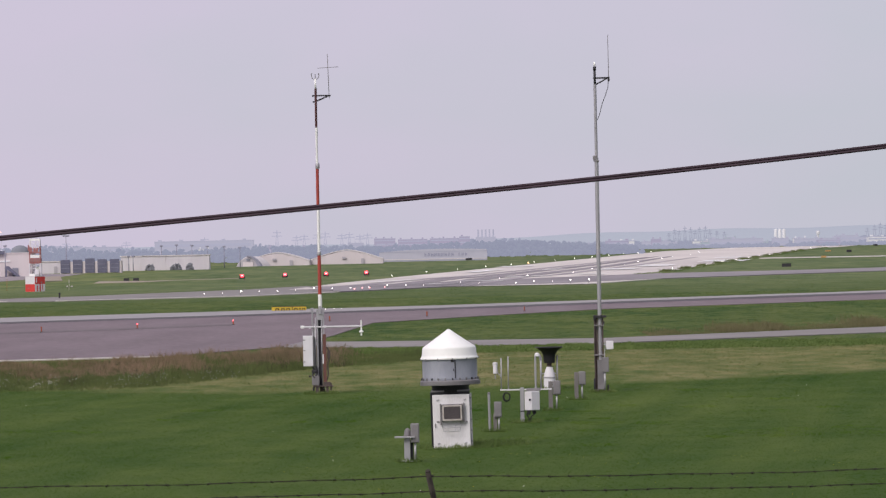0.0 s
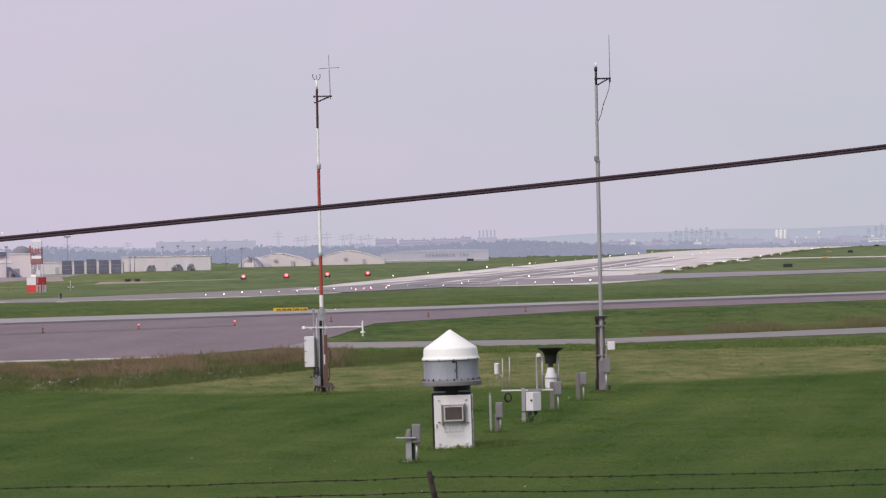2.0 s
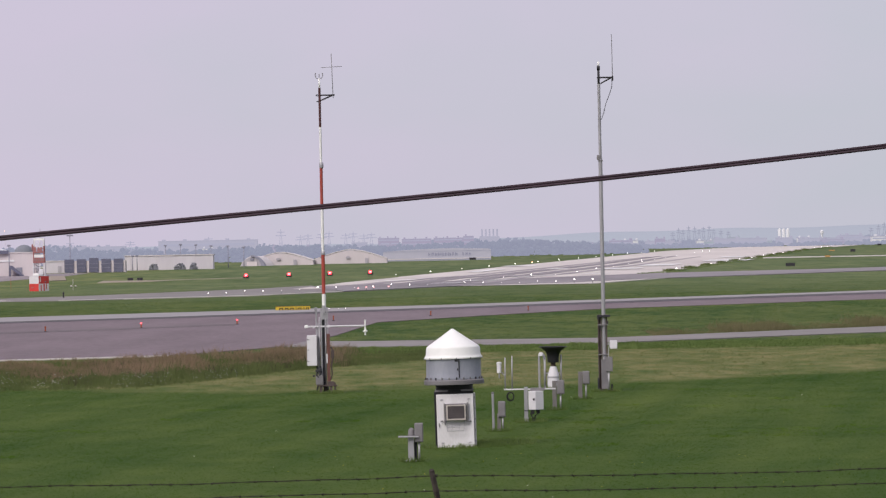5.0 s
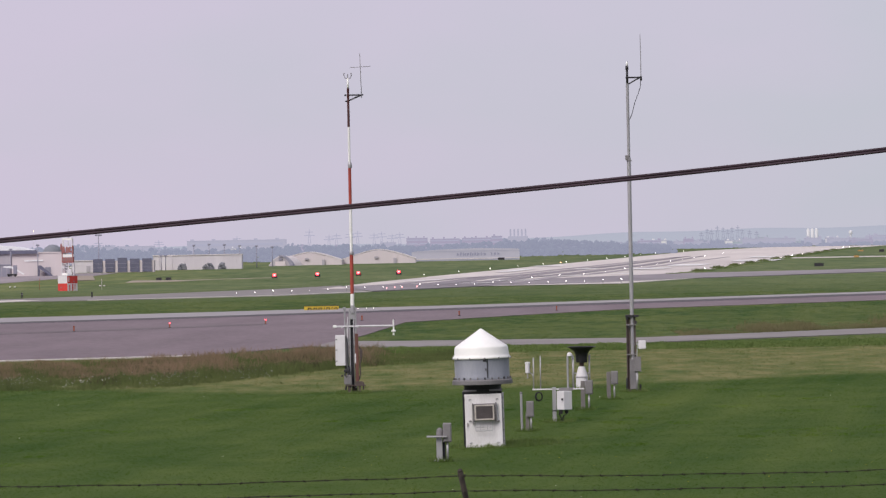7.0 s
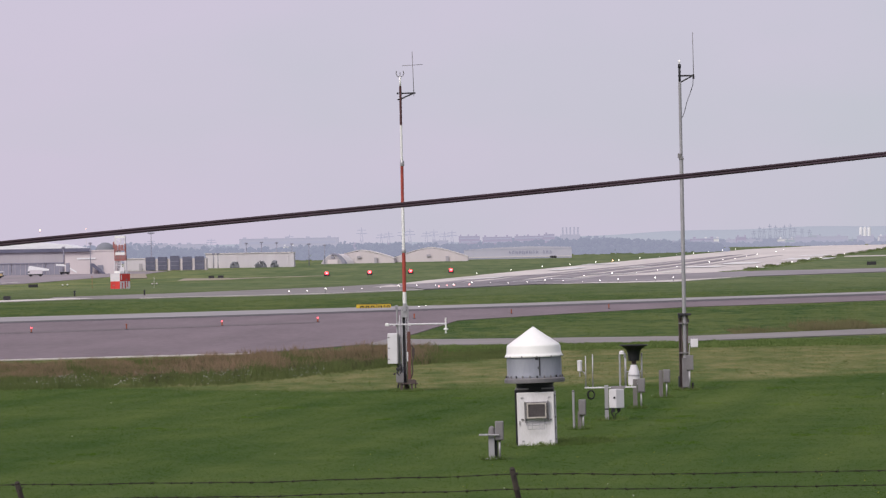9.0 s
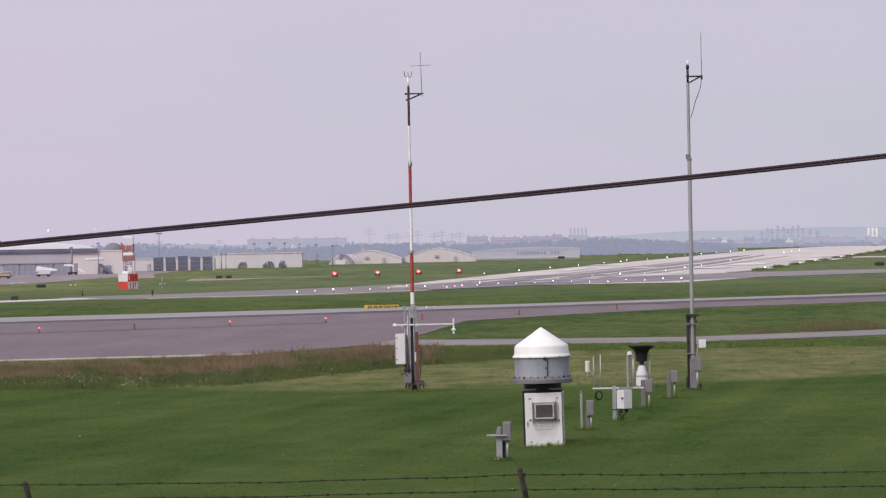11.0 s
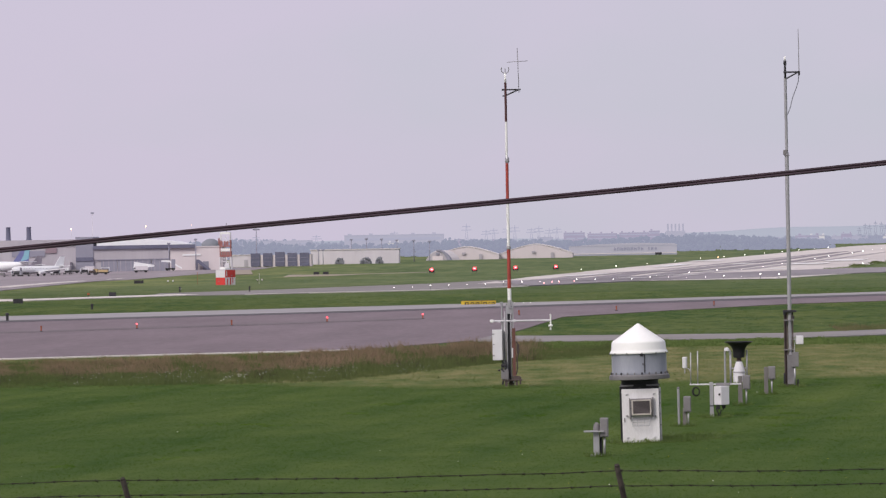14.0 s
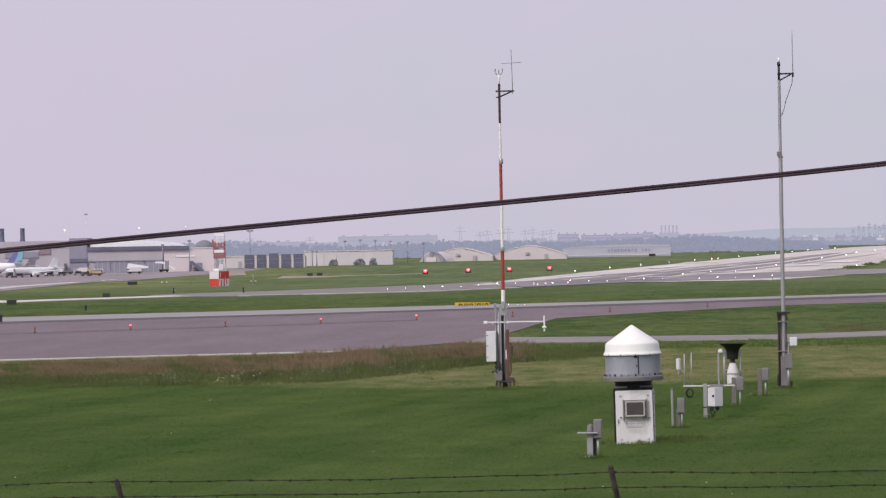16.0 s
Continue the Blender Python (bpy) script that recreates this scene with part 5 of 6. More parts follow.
# ---- aircraft and ground vehicles on the apron ----
def aircraft(x, y, turn, size, fin_mat, label, hull=None, tip=None):
    s = thing("parked_jet", x, y, zg(y) + 0.08, label, "airplane", "parked jets", turn)
    k = size
    prof = [(-13, 0.15, 2.9), (-12.4, 0.8, 2.7), (-11, 1.25, 2.55), (-9, 1.5, 2.5), (4, 1.5, 2.5), (8, 1.15, 2.75), (11, 0.6, 3.2), (12.6, 0.2, 3.5)]
    bm, rings = bmesh.new(), []
    for px, r, z in prof:
        rings.append([bm.verts.new((px * k, r * k * math.cos(a), (z + r * math.sin(a)) * k)) for a in [2 * math.pi * i / 18 for i in range(18)]])
    for p, q in zip(rings, rings[1:]):
        for i in range(18):
            bm.faces.new((p[i], p[(i + 1) % 18], q[(i + 1) % 18], q[i])).smooth = True
    bm.faces.new(rings[0]), bm.faces.new(rings[-1])
    body = part("fuselage", bm, hull or PLANE, s, "dark grey fuselage" if hull else "white fuselage")
    part("tail_fin", prism([(7.6 * k, 3.6 * k), (10.6 * k, 7.6 * k), (12.8 * k, 7.6 * k), (12.2 * k, 3.5 * k)], -0.14 * k, 0.14 * k), fin_mat, s, "swept tail fin")
    if tip:
        part("fin_flash", prism([(9.9 * k, 3.9 * k), (10.9 * k, 5.6 * k), (11.3 * k, 7.3 * k), (12.75 * k, 7.45 * k), (12.3 * k, 4.6 * k)], -0.17 * k, 0.17 * k), tip, s, "teal flash on the fin")
    for sg in (-1, 1):
        wing = bmesh.new()
        top = [wing.verts.new((px * k, sg * py * k, pz * k)) for px, py, pz in ((-2.5, 1.2, 1.9), (3.6, 13, 2.9), (5.2, 13, 2.9), (3.2, 1.2, 1.9))]
        low = [wing.verts.new((v.co.x, v.co.y, v.co.z - 0.3 * k)) for v in top]
        wing.faces.new(top), wing.faces.new(low[::-1])
        for i in range(4):
            wing.faces.new((top[i], low[i], low[(i + 1) % 4], top[(i + 1) % 4]))
        part("wing", wing, PLANE, s)
        tp = bmesh.new()
        t4 = [tp.verts.new((px * k, sg * py * k, 3.9 * k)) for px, py in ((9.6, 0.3), (12.2, 4.6), (13.4, 4.6), (12.3, 0.3))]
        l4 = [tp.verts.new((v.co.x, v.co.y, v.co.z - 0.18 * k)) for v in t4]
        tp.faces.new(t4), tp.faces.new(l4[::-1])
        for i in range(4):
            tp.faces.new((t4[i], l4[i], l4[(i + 1) % 4], t4[(i + 1) % 4]))
        part("tailplane", tp, PLANE, s)
        part("engine", tube([(-2.6 * k, sg * 4.4 * k, 1.35 * k), (-1.0 * k, sg * 4.4 * k, 1.35 * k), (1.2 * k, sg * 4.4 * k, 1.4 * k)], 0.75 * k, 14, 0.5 * k), PLANE, s)
        part("main_wheel", tube([(1.2 * k, sg * 2.0 * k, 0.45 * k), (1.2 * k, sg * 2.5 * k, 0.45 * k)], 0.45 * k, 12), TYRE, s)
    part("nose_wheel", tube([(-10 * k, -0.2 * k, 0.35 * k), (-10 * k, 0.2 * k, 0.35 * k)], 0.35 * k, 12), TYRE, s)
    for sg in (-1, 1):
        for q in range(9):
            part("cabin_window", slab((-8.0 + 1.35 * q) * k, sg * 1.44 * k, 2.85 * k, 0.26 * k, 0.14 * k, 0.26 * k, 0.05 * k), JETGREY, body)
    part("belly", slab(-1.0 * k, 0, 0.98 * k, 12.0 * k, 1.7 * k, 0.35 * k, 0.12 * k), GREYBOX, s, "grey belly fairing")
    part("door", slab(-9.6 * k, -1.42 * k, 2.0 * k, 0.8 * k, 0.12 * k, 1.4 * k, 0.04 * k), JETGREY, body)
    part("cockpit_glass", slab(-12.0 * k, 0, 2.95 * k, 0.7 * k, 1.1 * k, 0.35 * k, 0.1 * k), GLASSDARK, body)


aircraft(-165.0, 1150, -8, 0.90, NAVY, "white airliner with a teal and navy tail", tip=TEAL)
aircraft(-148.7, 1127, 42, 0.62, PLANE, "small white jet with a swept tail fin")
aircraft(-163.2, 1185, 14, 0.62, JETGREY, "dark grey jet standing behind the others", JETGREY)


def vehicle(x, y, body_mat, label, kind_parts, name="service_truck"):
    s = thing(name, x, y, zg(y) + 0.08, label, "truck", "apron vehicles")
    s.scale = (0.7, 0.7, 0.7)
    part("chassis", slab(0, 0, 0.45, 5.4, 2.1, 0.4, 0.05), DARK, s)
    part("cab", slab(-1.9, 0, 0.8, 1.5, 2.0, 1.3, 0.2), body_mat, s)
    part("windscreen", slab(-2.3, 0, 1.4, 0.75, 2.04, 0.5, 0.08), GLASSDARK, s)
    for wx in (-1.8, 1.7):
        for wy in (-0.95, 0.95):
            part("wheel", tube([(wx, wy - 0.15, 0.45), (wx, wy + 0.15, 0.45)], 0.45, 12), TYRE, s)
    for nm, bm, m in kind_parts:
        part(nm, bm, m, s)


vehicle(-133.6, 1132, TRUCKYELLOW, "pale yellow apron service truck", [("load_bed", slab(0.8, 0, 0.85, 3.4, 2.0, 0.8, 0.08), TRUCKYELLOW), ("rail", slab(0.8, 0, 1.65, 3.3, 1.8, 0.3, 0.05), GREYBOX)])
vehicle(-127.4, 1168, WALLWHITE, "white boarding stairs truck", [("stair_flight", prism([(-2.8, 1.8), (-2.4, 3.9), (-1.9, 3.9), (5.0, 2.7), (5.0, 2.1), (-1, 1.8)], -0.9, 0.9), PLANE), ("side_wall", slab(0.2, 0, 0.8, 4.8, 1.9, 1.6, 0.05), WALLWHITE)], "stairs_truck")
vehicle(-147.6, 1186, PLANE, "white low baggage tractor", [("deck", slab(0.7, 0, 0.8, 3.6, 1.8, 0.5, 0.06), GREYBOX)], "baggage_tractor")
vehicle(-143.6, 1188, HANGGREY, "grey service van by the hangar", [("box_body", slab(0.6, 0, 0.8, 3.5, 2.0, 1.6, 0.1), WALLWHITE)], "service_van")


def baggage_cart(x, y, m, turn, cover):
    s = thing("baggage_cart", x, y, zg(y) + 0.08, "small covered baggage cart on the apron" if cover else "open flat baggage cart on the apron", "cart", "baggage carts", turn)
    part("deck", slab(0, 0, 0.35, 2.2, 1.2, 0.12, 0.02), GREYBOX, s)
    if cover:
        part("canopy", join(slab(0, 0, 1.35, 2.2, 1.2, 0.08, 0.02), slab(-1.05, 0, 0.45, 0.06, 1.2, 0.95), slab(1.05, 0, 0.45, 0.06, 1.2, 0.95)), m, s)
    part("load", slab(0.1, 0, 0.47, 1.5, 0.9, 0.55, 0.08), m if not cover else DARK, s)
    for wx in (-0.8, 0.8):
        for wy in (-0.5, 0.5):
            part("wheel", tube([(wx, wy - 0.06, 0.2), (wx, wy + 0.06, 0.2)], 0.2, 10), TYRE, s)
    part("tow_bar", tube([(1.1, 0, 0.4), (1.9, 0, 0.25)], 0.04, 6), DARK, s)


for cx, cy, cm, ct, cc in ((-141.2, 1160, PLANE, 10, 1), (-144.3, 1150, DARK, -20, 0), (-139.0, 1166, WALLWHITE, 5, 0), (-137.2, 1172, PLANE, 0, 1), (-150.8, 1118, DARK, 15, 0), (-153.6, 1122, PLANE, -10, 1), (-156.0, 1112, GREYBOX, 0, 0), (-135.4, 1128, BROWN, 30, 0), (-146.4, 1142, PLANE, 40, 1)):
    baggage_cart(cx, cy, cm, ct, cc)


def belt_loader(x, y):
    s = thing("belt_loader", x, y, zg(y) + 0.08, "white belt loader with raised boom near the hangar", "loader")
    s.scale = (0.7, 0.7, 0.7)
    part("chassis", slab(0, 0, 0.4, 3.6, 1.6, 0.7, 0.08), DARK, s)
    part("boom", prism([(-3.4, 3.6), (-3.2, 4.1), (-0.5, 4.1), (4.4, 1.2), (4.4, 0.7), (0, 3.2)], -0.5, 0.5), PLANE, s, "white conveyor boom")
    part("prop", tube([(0.8, 0, 0.9), (0.8, 0, 3.0)], 0.15, 6), DARK, s)
    part("cab", slab(1.2, 0, 1.0, 1.4, 1.4, 3.4, 0.1), BLUEGREY, s)
    for wx in (-1.2, 1.2):
        part("wheel", tube([(wx, -0.8, 0.4), (wx, -0.55, 0.4)], 0.4, 12), TYRE, s)


belt_loader(-123.4, 1203)


# ---- distance ----
def pylon(x, y, h, arms=2, steel=None, reach=7.0):
    steel = steel or FARSTEEL
    s = thing("power_pylon", x, y, zg(y), "hazy lattice power pylon on the horizon", "pylon", "far power pylons")
    part("tower", join(tube([(-1.6, 0, 0), (-0.35, 0, h * 0.75), (0, 0, h)], 0.2, 4, 0.12), tube([(1.6, 0, 0), (0.35, 0, h * 0.75), (0, 0, h)], 0.2, 4, 0.12),
                       tube([(-1.3, 0, h * 0.2), (0.9, 0, h * 0.5)], 0.14, 4), tube([(1.3, 0, h * 0.2), (-0.9, 0, h * 0.5)], 0.14, 4)), steel, s)
    for k in range(arms):
        part("crossarm", slab(0, 0, h * (0.72 + 0.14 * k), reach * (1 - 0.23 * k), 0.3, 0.45), steel, s)


for px, py, ph in ((-158, 3000, 15), (-110, 3000, 20), (-97, 3000, 15), (-92, 3000, 16), (-83, 3000, 17), (-78, 3000, 18), (-67, 3000, 16), (-62, 3000, 17), (-55, 3000, 15), (-50, 3000, 16), (-210, 3000, 13), (-250, 3000, 13),
                   (155, 3100, 12), (159, 3100, 15), (162, 3100, 14), (166, 3100, 17), (170, 3100, 16), (173, 3100, 14), (180, 3100, 17), (193, 3100, 12), (291, 3100, 13), (300, 3100, 17), (308, 3100, 14), (318, 3100, 15), (176, 3100, 16), (183, 3100, 14), (188, 3100, 13), (296, 3100, 15), (304, 3100, 16), (312, 3100, 17)):
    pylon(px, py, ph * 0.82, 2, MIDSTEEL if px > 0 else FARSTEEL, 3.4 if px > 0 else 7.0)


def chimney_plant(x, y):
    s = thing("power_station", x, y, zg(y), "hazy distant plant with five short chimneys", "factory")
    part("hall", slab(0, 5, -0.5, 13, 10, 9.5), FARTOWN, s)
    for i in range(5):
        part("chimney", lathe([(0.55, 9), (0.5, 13.4), (0.62, 13.8)], 10, -5 + 2.5 * i, 3), FARTOWN, s)


chimney_plant(28.5, 3000)

s_t = thing("storage_tanks", 238.5, 3200, zg(3200), "three tall white silos on the horizon", "silo")
for i in range(3):
    part("silo", lathe([(1.15, -0.2), (1.15, 10.2), (0.7, 10.9)], 16, -2.9 + 2.9 * i, 0), FARPALE, s_t)
part("pipe_rack", slab(1.2, 1.5, 0, 7.4, 1, 1.6), WALLWHITE, s_t)
s_w = thing("water_tower", 265.5, 3200, zg(3200), "small white water tower far away", "tower")
part("stem", lathe([(0.8, -0.2), (0.7, 6.4)], 12), FARPALE, s_w)
part("tank", lathe([(0.8, 6.2), (1.25, 6.8), (1.25, 8.6), (0.5, 9.1)], 16), FARPALE, s_w)


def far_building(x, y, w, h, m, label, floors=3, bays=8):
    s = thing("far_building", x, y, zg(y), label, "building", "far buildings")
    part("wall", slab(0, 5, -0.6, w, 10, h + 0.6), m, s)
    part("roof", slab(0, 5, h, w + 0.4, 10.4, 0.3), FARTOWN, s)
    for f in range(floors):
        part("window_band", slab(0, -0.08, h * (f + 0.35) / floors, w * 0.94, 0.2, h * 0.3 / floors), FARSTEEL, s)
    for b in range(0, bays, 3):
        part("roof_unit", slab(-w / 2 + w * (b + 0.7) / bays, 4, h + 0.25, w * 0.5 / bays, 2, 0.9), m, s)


# Brick with its haze painted in as emission.
HAZEBRICK = painted_haze("hazy_far_brick", (0.26, 0.18, 0.22), (0.22, 0.16, 0.20), 0.02, 0.70, (0.46, 0.44, 0.60))
far_building(-33.5, 2600, 12, 8.3, HAZEBRICK, "hazy brick apartment block", 4)
far_building(-17.5, 2620, 17, 7.6, HAZEBRICK, "hazy brick apartment block", 4)
far_building(1.0, 2610, 17, 7.8, HAZEBRICK, "hazy brick apartment block", 4)
far_building(12.5, 2590, 6, 8.6, HAZEBRICK, "hazy brick stair tower", 4, 3)
far_building(-51, 2640, 9, 6.0, FARTOWN, "hazy low apartment block", 3)
far_building(-140, 2650, 58, 9.0, FARTOWN, "long hazy terminal-like building", 2, 14)
far_building(-205, 2600, 40, 6.5, FARTOWN, "long hazy building far beyond the airfield", 2, 9)
far_building(118, 2500, 16, 3.7, FARTOWN, "pale low far shed", 1)
far_building(162, 2500, 30, 4.3, FARTOWN, "pale low far shed", 1)
far_building(98, 2480, 9, 2.6, FARTOWN, "pale low far shed", 1)
far_building(212, 2550, 26, 3.6, FARTOWN, "pale low far shed", 1)
far_building(262, 2700, 40, 3.9, FARTOWN, "pale low far shed", 1, 10)
far_building(52, 2700, 8, 3.6, FARTOWN, "pale low far house on the horizon", 1, 4)
town = random.Random(21)
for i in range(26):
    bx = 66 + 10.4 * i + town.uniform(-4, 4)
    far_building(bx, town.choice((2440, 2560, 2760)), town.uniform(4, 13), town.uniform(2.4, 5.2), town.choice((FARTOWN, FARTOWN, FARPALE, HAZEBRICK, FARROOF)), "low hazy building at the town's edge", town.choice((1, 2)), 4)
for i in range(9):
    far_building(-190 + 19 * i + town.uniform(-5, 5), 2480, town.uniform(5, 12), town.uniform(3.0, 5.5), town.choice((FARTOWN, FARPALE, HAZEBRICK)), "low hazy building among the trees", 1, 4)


def far_woods():
    """Belts of far tree crowns, each a heap of ragged clumps."""
    rng = np.random.default_rng(3)
    base = bmesh.new()
    bmesh.ops.create_icosphere(base, subdivisions=1, radius=1.0)
    bv = np.array([v.co[:] for v in base.verts])
    bf = np.array([[v.index for v in f.verts] for f in base.faces])
    base.free()
    V, Fc, n = [], [], 0
    W, Wf, m = [], [], 0
    for belt, (y0, h0, cnt, gap) in enumerate(((2720, 5.2, 1500, 0.0), (3250, 8.0, 1500, 0.0), (2330, 2.6, 1300, 0.1))):
        for _ in range(cnt):
            x = rng.uniform(-330, 340)
            if rng.random() < gap:
                continue
            hh = h0 * (0.75 + 0.35 * math.sin(x * 0.031 + belt) * math.sin(x * 0.011 + 2 * belt) + 0.25 * rng.random())
            if x > 60:
                hh *= 0.62 if belt < 2 else 1.0
            y = y0 + rng.uniform(-60, 60)
            r = rng.uniform(0.9, 2.1)
            z = zg(y) + rng.uniform(0.0, 1.0) ** 0.7 * max(0.5, hh - r)
            s = np.array([r * rng.uniform(0.8, 1.5), r, r * rng.uniform(0.7, 1.2)])
            V.append(bv * s * rng.uniform(0.75, 1.2, (len(bv), 1)) + (x, y, z))
            Fc.append(bf + n)
            n += len(bv)
    for _ in range(4600):
        x = rng.uniform(-275, 75)
        y = 1690 + rng.uniform(-45, 60) + 0.5 * x
        hh = 5.0 + 1.2 * math.sin(x * 0.05) * math.sin(x * 0.017 + 1) + 1.3 * rng.random() - max(0.0, x) * 0.03
        r = rng.uniform(0.45, 1.2)
        z = zg(y) + rng.uniform(0.0, 1.0) ** 1.1 * max(0.4, hh - r)
        s = np.array([r * rng.uniform(0.8, 1.5), r, r * rng.uniform(0.7, 1.2)])
        W.append(bv * s * rng.uniform(0.75, 1.2, (len(bv), 1)) + (x, y, z))
        Wf.append(bf + m)
        m += len(bv)
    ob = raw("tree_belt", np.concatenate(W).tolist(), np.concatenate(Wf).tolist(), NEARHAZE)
    tagged(ob, "haze-tinted blue-green tree belt behind the hangars", "trees", kind="stuff")
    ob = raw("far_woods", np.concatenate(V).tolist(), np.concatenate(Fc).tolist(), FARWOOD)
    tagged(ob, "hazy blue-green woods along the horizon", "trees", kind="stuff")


far_woods()


def far_hills():
    v, f = [], []
    xs = [-900 + 20 * i for i in range(91)]
    for x in xs:
        t = min(1.0, max(0.0, (x + 100) / 500.0))
        h = 9.5 + 9.5 * t * t * (3 - 2 * t) + 1.1 * math.sin(x * 0.012) + 0.7 * math.sin(x * 0.043 + 1.0)
        v += [(x, 4780, -2.0), (x, 4800, h * 0.8), (x, 4860, h), (x, 4940, -2.0)]
    for i in range(len(xs) - 1):
        for k in range(3):
            f.append((4 * i + k, 4 * i + 4 + k, 4 * i + 5 + k, 4 * i + 1 + k))
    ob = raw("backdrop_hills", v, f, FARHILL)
    for p in ob.data.polygons:
        p.use_smooth = True
    tagged(ob, "pale blue hills fading into the haze", "hills", kind="structure")


far_hills()


# ---- grass, weeds and flowers ----
def blades(name, spots, rng, high, wide, lean, material, label, category, per=3, combed=False):
    """Tapered blades in tufts at the given spots (x, y, scale); combed: laid over along the mower's way."""
    spots = np.asarray(spots)
    k = len(spots) * per
    base = np.repeat(spots, per, axis=0)
    x = base[:, 0] + rng.normal(0, wide * 2.5, k)
    y = base[:, 1] + rng.normal(0, wide * 2.5, k)
    z = np.interp(y, [p[0] for p in LAND], [p[1] for p in LAND])
    h = high * base[:, 2] * rng.uniform(0.55, 1.25, k)
    a = rng.uniform(0, math.pi, k)
    dx, dy = np.cos(a) * wide * 0.5, np.sin(a) * wide * 0.5
    lx, ly = rng.normal(0, lean, k) * h, rng.normal(0, lean, k) * h
    if combed:
        ly = np.abs(ly) + 0.4 * h
    v = np.empty((k, 4, 3))
    v[:, 0] = np.stack([x - dx, y - dy, z - 0.01], 1)
    v[:, 1] = np.stack([x + dx, y + dy, z - 0.01], 1)
    v[:, 2] = np.stack([x + dx * 0.7 + lx * 0.5, y + dy * 0.7 + ly * 0.5, z + h * 0.6], 1)
    v[:, 3] = np.stack([x + lx, y + ly, z + h], 1)
    me = bpy.data.meshes.new(name)
    i = np.arange(k)[:, None] * 4
    tri = np.concatenate([i + [0, 1, 2], i + [0, 2, 3]], 0)
    me.vertices.add(k * 4)
    me.vertices.foreach_set("co", v.reshape(-1))
    me.loops.add(len(tri) * 3)
    me.loops.foreach_set("vertex_index", tri.reshape(-1).astype(np.int32))
    me.polygons.add(len(tri))
    me.polygons.foreach_set("loop_start", np.arange(len(tri), dtype=np.int32) * 3)
    me.update()
    me.validate()
    me.materials.append(material)
    return tagged(new(name, me), label, category, kind="stuff")


rng = np.random.default_rng(11)


def fan(n, y0, y1, left=-0.145, right=0.105):
    """Spots spread over the wedge of ground between two distances."""
    y = np.sqrt(rng.uniform(y0 * y0, y1 * y1, n))
    return np.stack([y * rng.uniform(left, right, n), y, rng.uniform(0.6, 1.3, n)], 1)


lawn = fan(200000, 72, 158)
edge = 141.8 + 0.3 * lawn[:, 0] + 0.028 * lawn[:, 0] ** 2 + 0.95 * np.maximum(-7.5 - lawn[:, 0], 0)
lawn = lawn[lawn[:, 1] < edge + rng.normal(0, 1.6, len(lawn))]
blades("lawn_grass", lawn, rng, 0.016, 0.010, 1.8, GRASS, "short mown green lawn grass", "grass", 2, True)
dryg = fan(90000, 138, 205)
dryg = dryg[dryg[:, 1] > 141.8 + 0.3 * dryg[:, 0] + 0.028 * dryg[:, 0] ** 2 + 0.95 * np.maximum(-7.5 - dryg[:, 0], 0) + rng.normal(0, 2.0, len(dryg))]
dryg = dryg[~((dryg[:, 0] < -8) & (dryg[:, 1] > 190)) & ~((dryg[:, 0] > -7) & (dryg[:, 1] > 202))]
blades("dry_grass", dryg, rng, 0.026, 0.012, 1.6, GRASS, "thin dry yellowish mown grass", "grass", 2, True)


def tufts(centre, spread, count):
    """Growth that the mower leaves round a foot."""
    a, r = rng.uniform(0, 2 * math.pi, count), spread * np.sqrt(rng.uniform(0.2, 1, count))
    return np.stack([centre[0] + r * np.cos(a), centre[1] + r * np.sin(a) * 1.6, rng.uniform(0.4, 1.2, count)], 1)


feet = [((0.6, 100.4), 0.62, 420), ((1.0, 101.5), 0.9, 380), ((-0.8, 93.7), 0.24, 150), ((1.15, 108.3), 0.28, 170), ((2.0, 113.6), 0.42, 200), ((2.87, 121.3), 0.26, 170),
        ((3.8, 129.4), 0.26, 170), ((4.69, 135.7), 0.42, 260), ((-3.84, 139.1), 0.55, 420), ((3.2, 139.4), 0.35, 180), ((-0.1, 99.8), 0.55, 160)]
blades("unmown_tufts", np.concatenate([tufts(*f) for f in feet]), rng, 0.10, 0.012, 0.35, VERGELEAF, "longer unmown grass round the feet of the posts", "grass", 3)


clumps = [((rng.uniform(0.5, 10.5), rng.uniform(96, 136)), rng.uniform(0.25, 0.7), 70) for _ in range(26)] + [((rng.uniform(-12, 0), rng.uniform(92, 138)), rng.uniform(0.2, 0.5), 50) for _ in range(12)]
blades("lawn_clumps", np.concatenate([tufts(*c) for c in clumps]), rng, 0.042, 0.012, 0.8, TURF, "thicker dark clumps in the mown lawn", "grass", 3, True)
rough = dryg[rng.random(len(dryg)) < 0.07]
rough = rough[np.sin(rough[:, 0] * 0.8) + np.sin(rough[:, 1] * 0.45 + rough[:, 0] * 0.3) + rng.normal(0, 0.8, len(rough)) > 0.2]
blades("dry_tufts", rough, rng, 0.075, 0.012, 0.6, WEEDGREEN, "scattered greener tufts in the dry grass", "grass", 4)


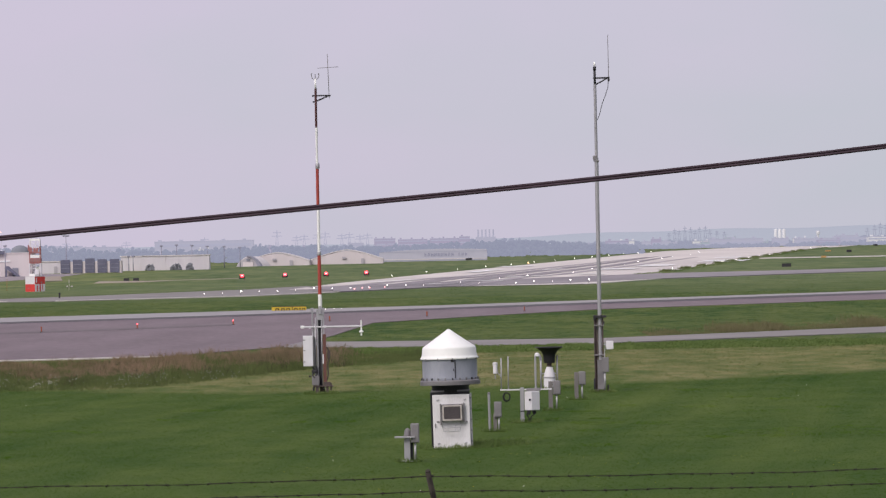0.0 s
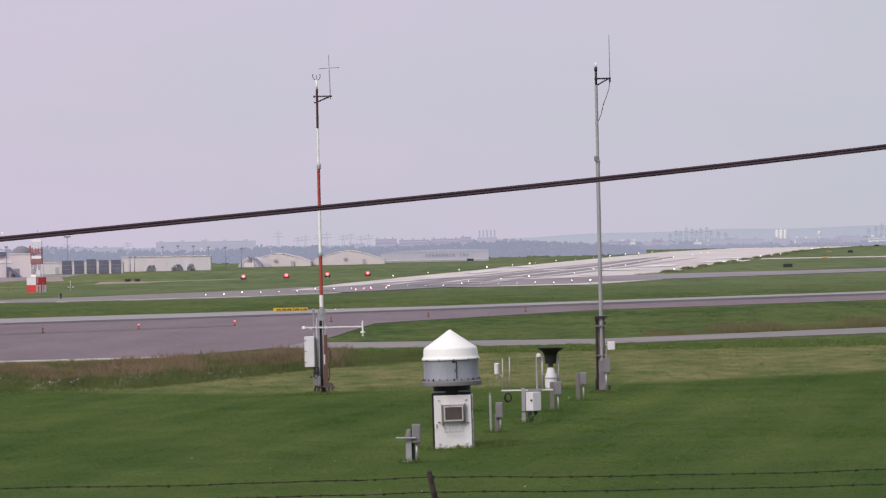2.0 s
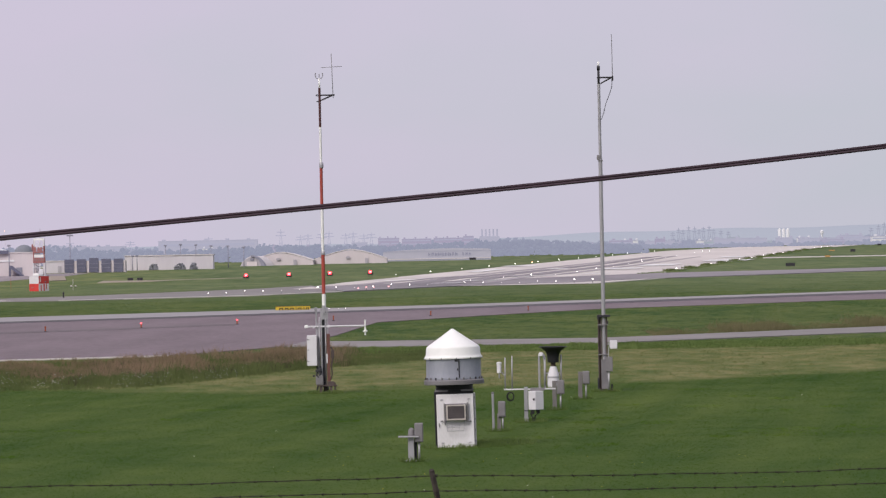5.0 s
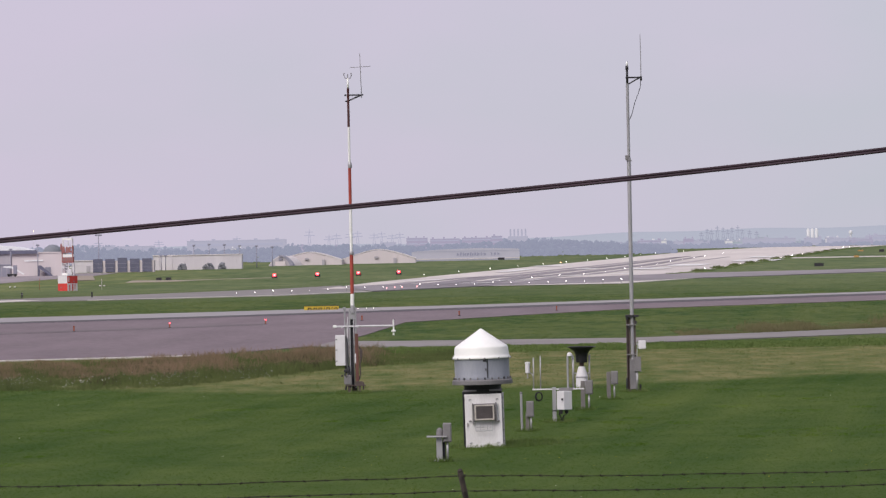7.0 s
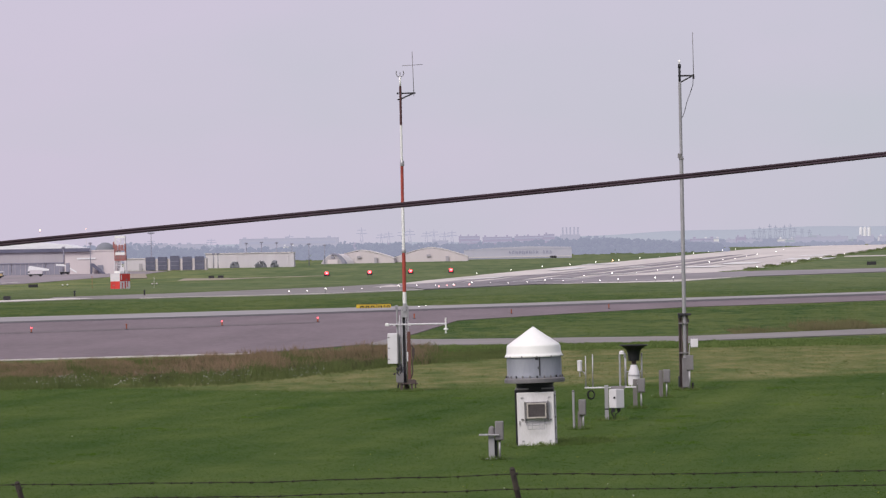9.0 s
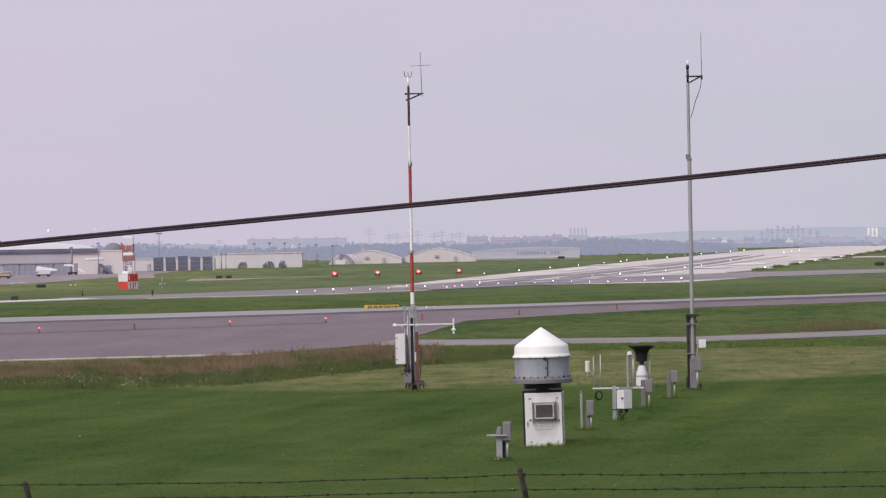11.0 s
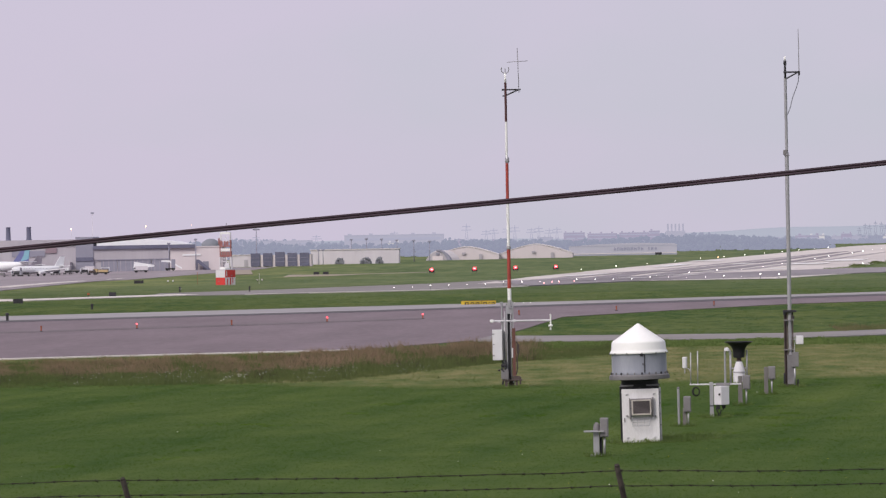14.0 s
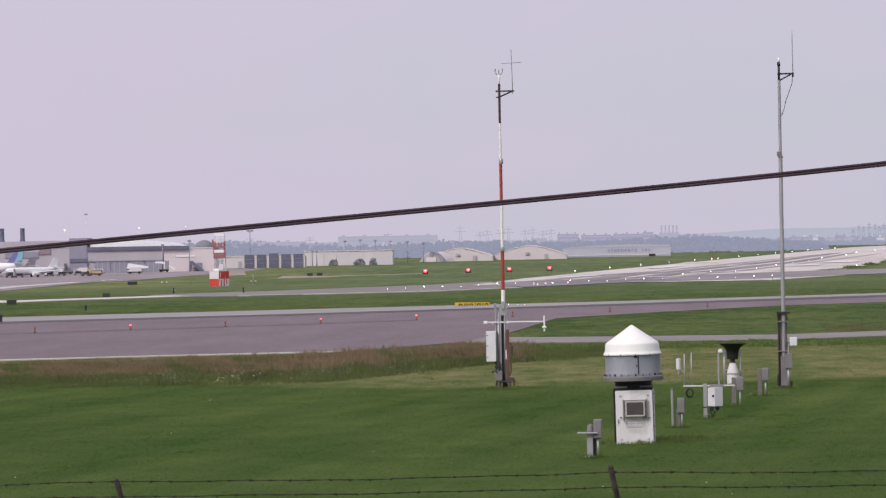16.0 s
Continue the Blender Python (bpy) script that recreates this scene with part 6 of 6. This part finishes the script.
def weed_zone(n, jitter, front=0.0):
    """A strip of rough growth along the taxiway's near side, narrowing to its end."""
    x = rng.uniform(-36, 0.5, n)
    lo = np.interp(x, [-36, -11, -9, -5, -1], [146, 147.5, 151.5, 168, 176.5]) + front * np.clip((-4 - x) / 3, 0, 1)
    hi = np.where(x < -10, 182.0 + 0.35 * np.maximum(x + 14, -22), np.minimum(184.0 + (x + 10) * 1.5, 197.0))
    y = lo + (hi - lo) * rng.uniform(0, 1, n) + rng.normal(0, jitter, n)
    bumps = 0.78 + 0.36 * np.sin(x * 1.7) * np.sin(x * 0.61 + 1) + 0.25 * np.sin(y * 0.9 + x * 0.8) + 0.15 * np.sin(x * 4.3)
    back = np.clip((y - lo) / np.maximum(hi - lo, 1), 0.15, 1)
    bumps *= np.clip(0.86 + (x + 14) * 0.04, 0.58, 1.0) * np.interp(x, [-12, -8, -5.5, -3], [1.0, 1.45, 1.45, 0.50])
    return np.stack([x, y, np.clip(bumps, 0.2, 1.3) * (0.78 + 0.10 * back) * rng.uniform(0.5, 1.12, n)], 1)


def patches(spots, keep):
    """Thin the spots out into drifts."""
    d = np.sin(spots[:, 0] * 0.9 + 0.4) + np.sin(spots[:, 0] * 2.1 + spots[:, 1] * 0.35) + 0.6 * np.sin(spots[:, 1] * 0.7)
    return spots[d + rng.normal(0, 0.7, len(spots)) > keep]


stalks = patches(weed_zone(70000, 0.9, 13.0), -0.7)
stalks = stalks[stalks[:, 0] < -4.4 + rng.normal(0, 0.5, len(stalks))]
blades("weed_stalks", stalks, rng, 0.46, 0.009, 0.20, WEED, "tall brownish seeding weeds along the taxiway", "weeds", 3)
blades("weed_leaves", weed_zone(52000, 1.0), rng, 0.31, 0.016, 0.26, WEEDGREEN, "green weed leaves among the dry stalks", "weeds", 3)
blades("seed_stalks", patches(weed_zone(1300, 1.0, 8.0), 0.2), rng, 0.52, 0.005, 0.12, WEED, "scattered taller brown seed stalks", "weeds", 2)
heads = patches(weed_zone(900, 1.2, 2.0), 0.0)
heads[:, 2] = np.clip(heads[:, 2], 0.55, 1.0)
blades("dark_weeds", patches(weed_zone(16000, 0.9, 3.0)[:, [0, 1, 2]], 0.9), rng, 0.38, 0.016, 0.24, DARKWEED, "dark clumps of green and purple weeds", "weeds", 3)
strip = fan(9000, 190, 203, -0.02, 0.105)
strip[:, 2] *= 0.75 + 0.3 * np.sin(strip[:, 0] * 1.9) * np.sin(strip[:, 0] * 0.7 + 1) + 0.2 * np.sin(strip[:, 0] * 5.3 + strip[:, 1])
blades("verge_grass", strip, rng, 0.11, 0.06, 0.9, VERGELEAF, "rough green verge beside the service road", "grass", 3)
isl = np.stack([rng.uniform(10, 42, 10000), np.zeros(10000), rng.uniform(0.6, 1.2, 10000)], 1)
isl[:, 1] = 235.5 + 1.15 * (isl[:, 0] - 22.9) + np.abs(rng.normal(0, 8, 10000))
isl[:, 2] *= np.clip(0.5 + 0.5 * np.sin(isl[:, 0] * 0.9) + 0.3 * np.sin(isl[:, 0] * 2.3), 0.15, 1.2)
blades("island_grass", isl, rng, 0.40, 0.016, 0.25, TANWEED, "patchy pale brownish grass between taxiway and service road", "grass", 3)
verge = np.stack([rng.uniform(40, 160, 2600), np.zeros(2600), rng.uniform(0.6, 1.4, 2600)], 1)
verge[:, 1] = 1010 + 7.97 * (verge[:, 0] - 49.5) - rng.uniform(0, 1, 2600) ** 2 * 12
lobes = []
for i in range(12):
    ly = 1022 + 60 * i
    n_l = 130
    u = rng.uniform(0, 1, n_l)
    lobes.append(np.stack([51.0 + 0.1255 * (ly - 1037) + 3.4 * u, ly - 8 + 26 * u + rng.normal(0, 1.5, n_l), (0.35 + 0.9 * np.sin(math.pi * np.clip(u + 0.15, 0, 1))) * rng.uniform(0.5, 1.1, n_l)], 1))
blades("edge_clumps", np.concatenate(lobes), rng, 0.62, 0.22, 0.5, WEEDGREEN, "overgrown clumps of grass along the runway's edge", "grass", 3)
blades("runway_verge", verge[:1200], rng, 0.3, 0.25, 0.3, TURF, "dark rough grass at the runway's edge", "grass", 3)


def off_pavement(spots):
    """Drops the spots that lie on a paved sheet."""
    px, py = spots[:, 0], spots[:, 1]
    hit = np.zeros(len(spots), bool)
    for poly in PAVED:
        inside = np.zeros(len(spots), bool)
        for (x0, y0), (x1, y1) in zip(poly, np.roll(poly, -1, axis=0)):
            if y0 != y1:
                inside ^= ((y0 > py) != (y1 > py)) & (px < (x1 - x0) * (py - y0) / (y1 - y0) + x0)
        hit |= inside
    return spots[~hit]


blades("rough_verge_grass", off_pavement(fan(60000, 205, 470)), rng, 0.045, 0.03, 1.8, GRASS, "rough green grass between the taxiways", "grass", 3, True)
blades("far_field_grass", off_pavement(fan(22000, 440, 1150)), rng, 0.06, 0.09, 2.0, GRASS, "rough green grass of the far airfield", "grass", 3, True)


def flowers(name, spots, high, size, m, label):
    V, Fc, n = [], [], 0
    for x, y, s in spots:
        z, r = zg(y) + high * s, size * rng.uniform(0.6, 1.3)
        ring6 = [(x + r * math.cos(a), y + r * 0.6 * math.sin(a), z + 0.35 * r * math.sin(a)) for a in [math.pi * i / 3 for i in range(6)]]
        V += ring6 + [(x, y, z + 0.35 * r), (x, y, z - 0.5 * r)]
        for i in range(6):
            Fc += [(n + i, n + (i + 1) % 6, n + 6), (n + (i + 1) % 6, n + i, n + 7)]
        n += 8
    tagged(raw(name, V, Fc, m), label, "flowers", kind="stuff")


flowers("seed_heads", heads, 0.46, 0.024, SEEDHEAD, "dark brown seed heads above the weeds")
fx = np.where(rng.random(620) < 0.88, rng.uniform(-18.5, -7.2, 620), rng.uniform(-30, -5.5, 620))
clump = np.sin(fx * 2.3) + 0.7 * np.sin(fx * 5.1 + 1) + rng.normal(0, 0.5, 620)
fx = fx[clump > -0.2]
fl = np.stack([fx, 147.6 + np.maximum(0, fx + 10.5) * 2.4 + np.abs(rng.normal(0, 4.2, len(fx))), rng.uniform(0.25, 1.75, len(fx))], 1)
flowers("white_wildflowers", fl, 0.20, 0.0135, PETAL, "small white wild flowers in front of the weeds")
yf = fan(160, 74, 96)
flowers("yellow_wildflowers", yf[yf[:, 0] > -4], 0.05, 0.007, YELLOWPETAL, "tiny yellow flowers in the lawn")
wf = fan(60, 76, 140)
flowers("lawn_daisies", wf[:16], 0.06, 0.014, PETAL, "few tiny white flowers in the lawn")
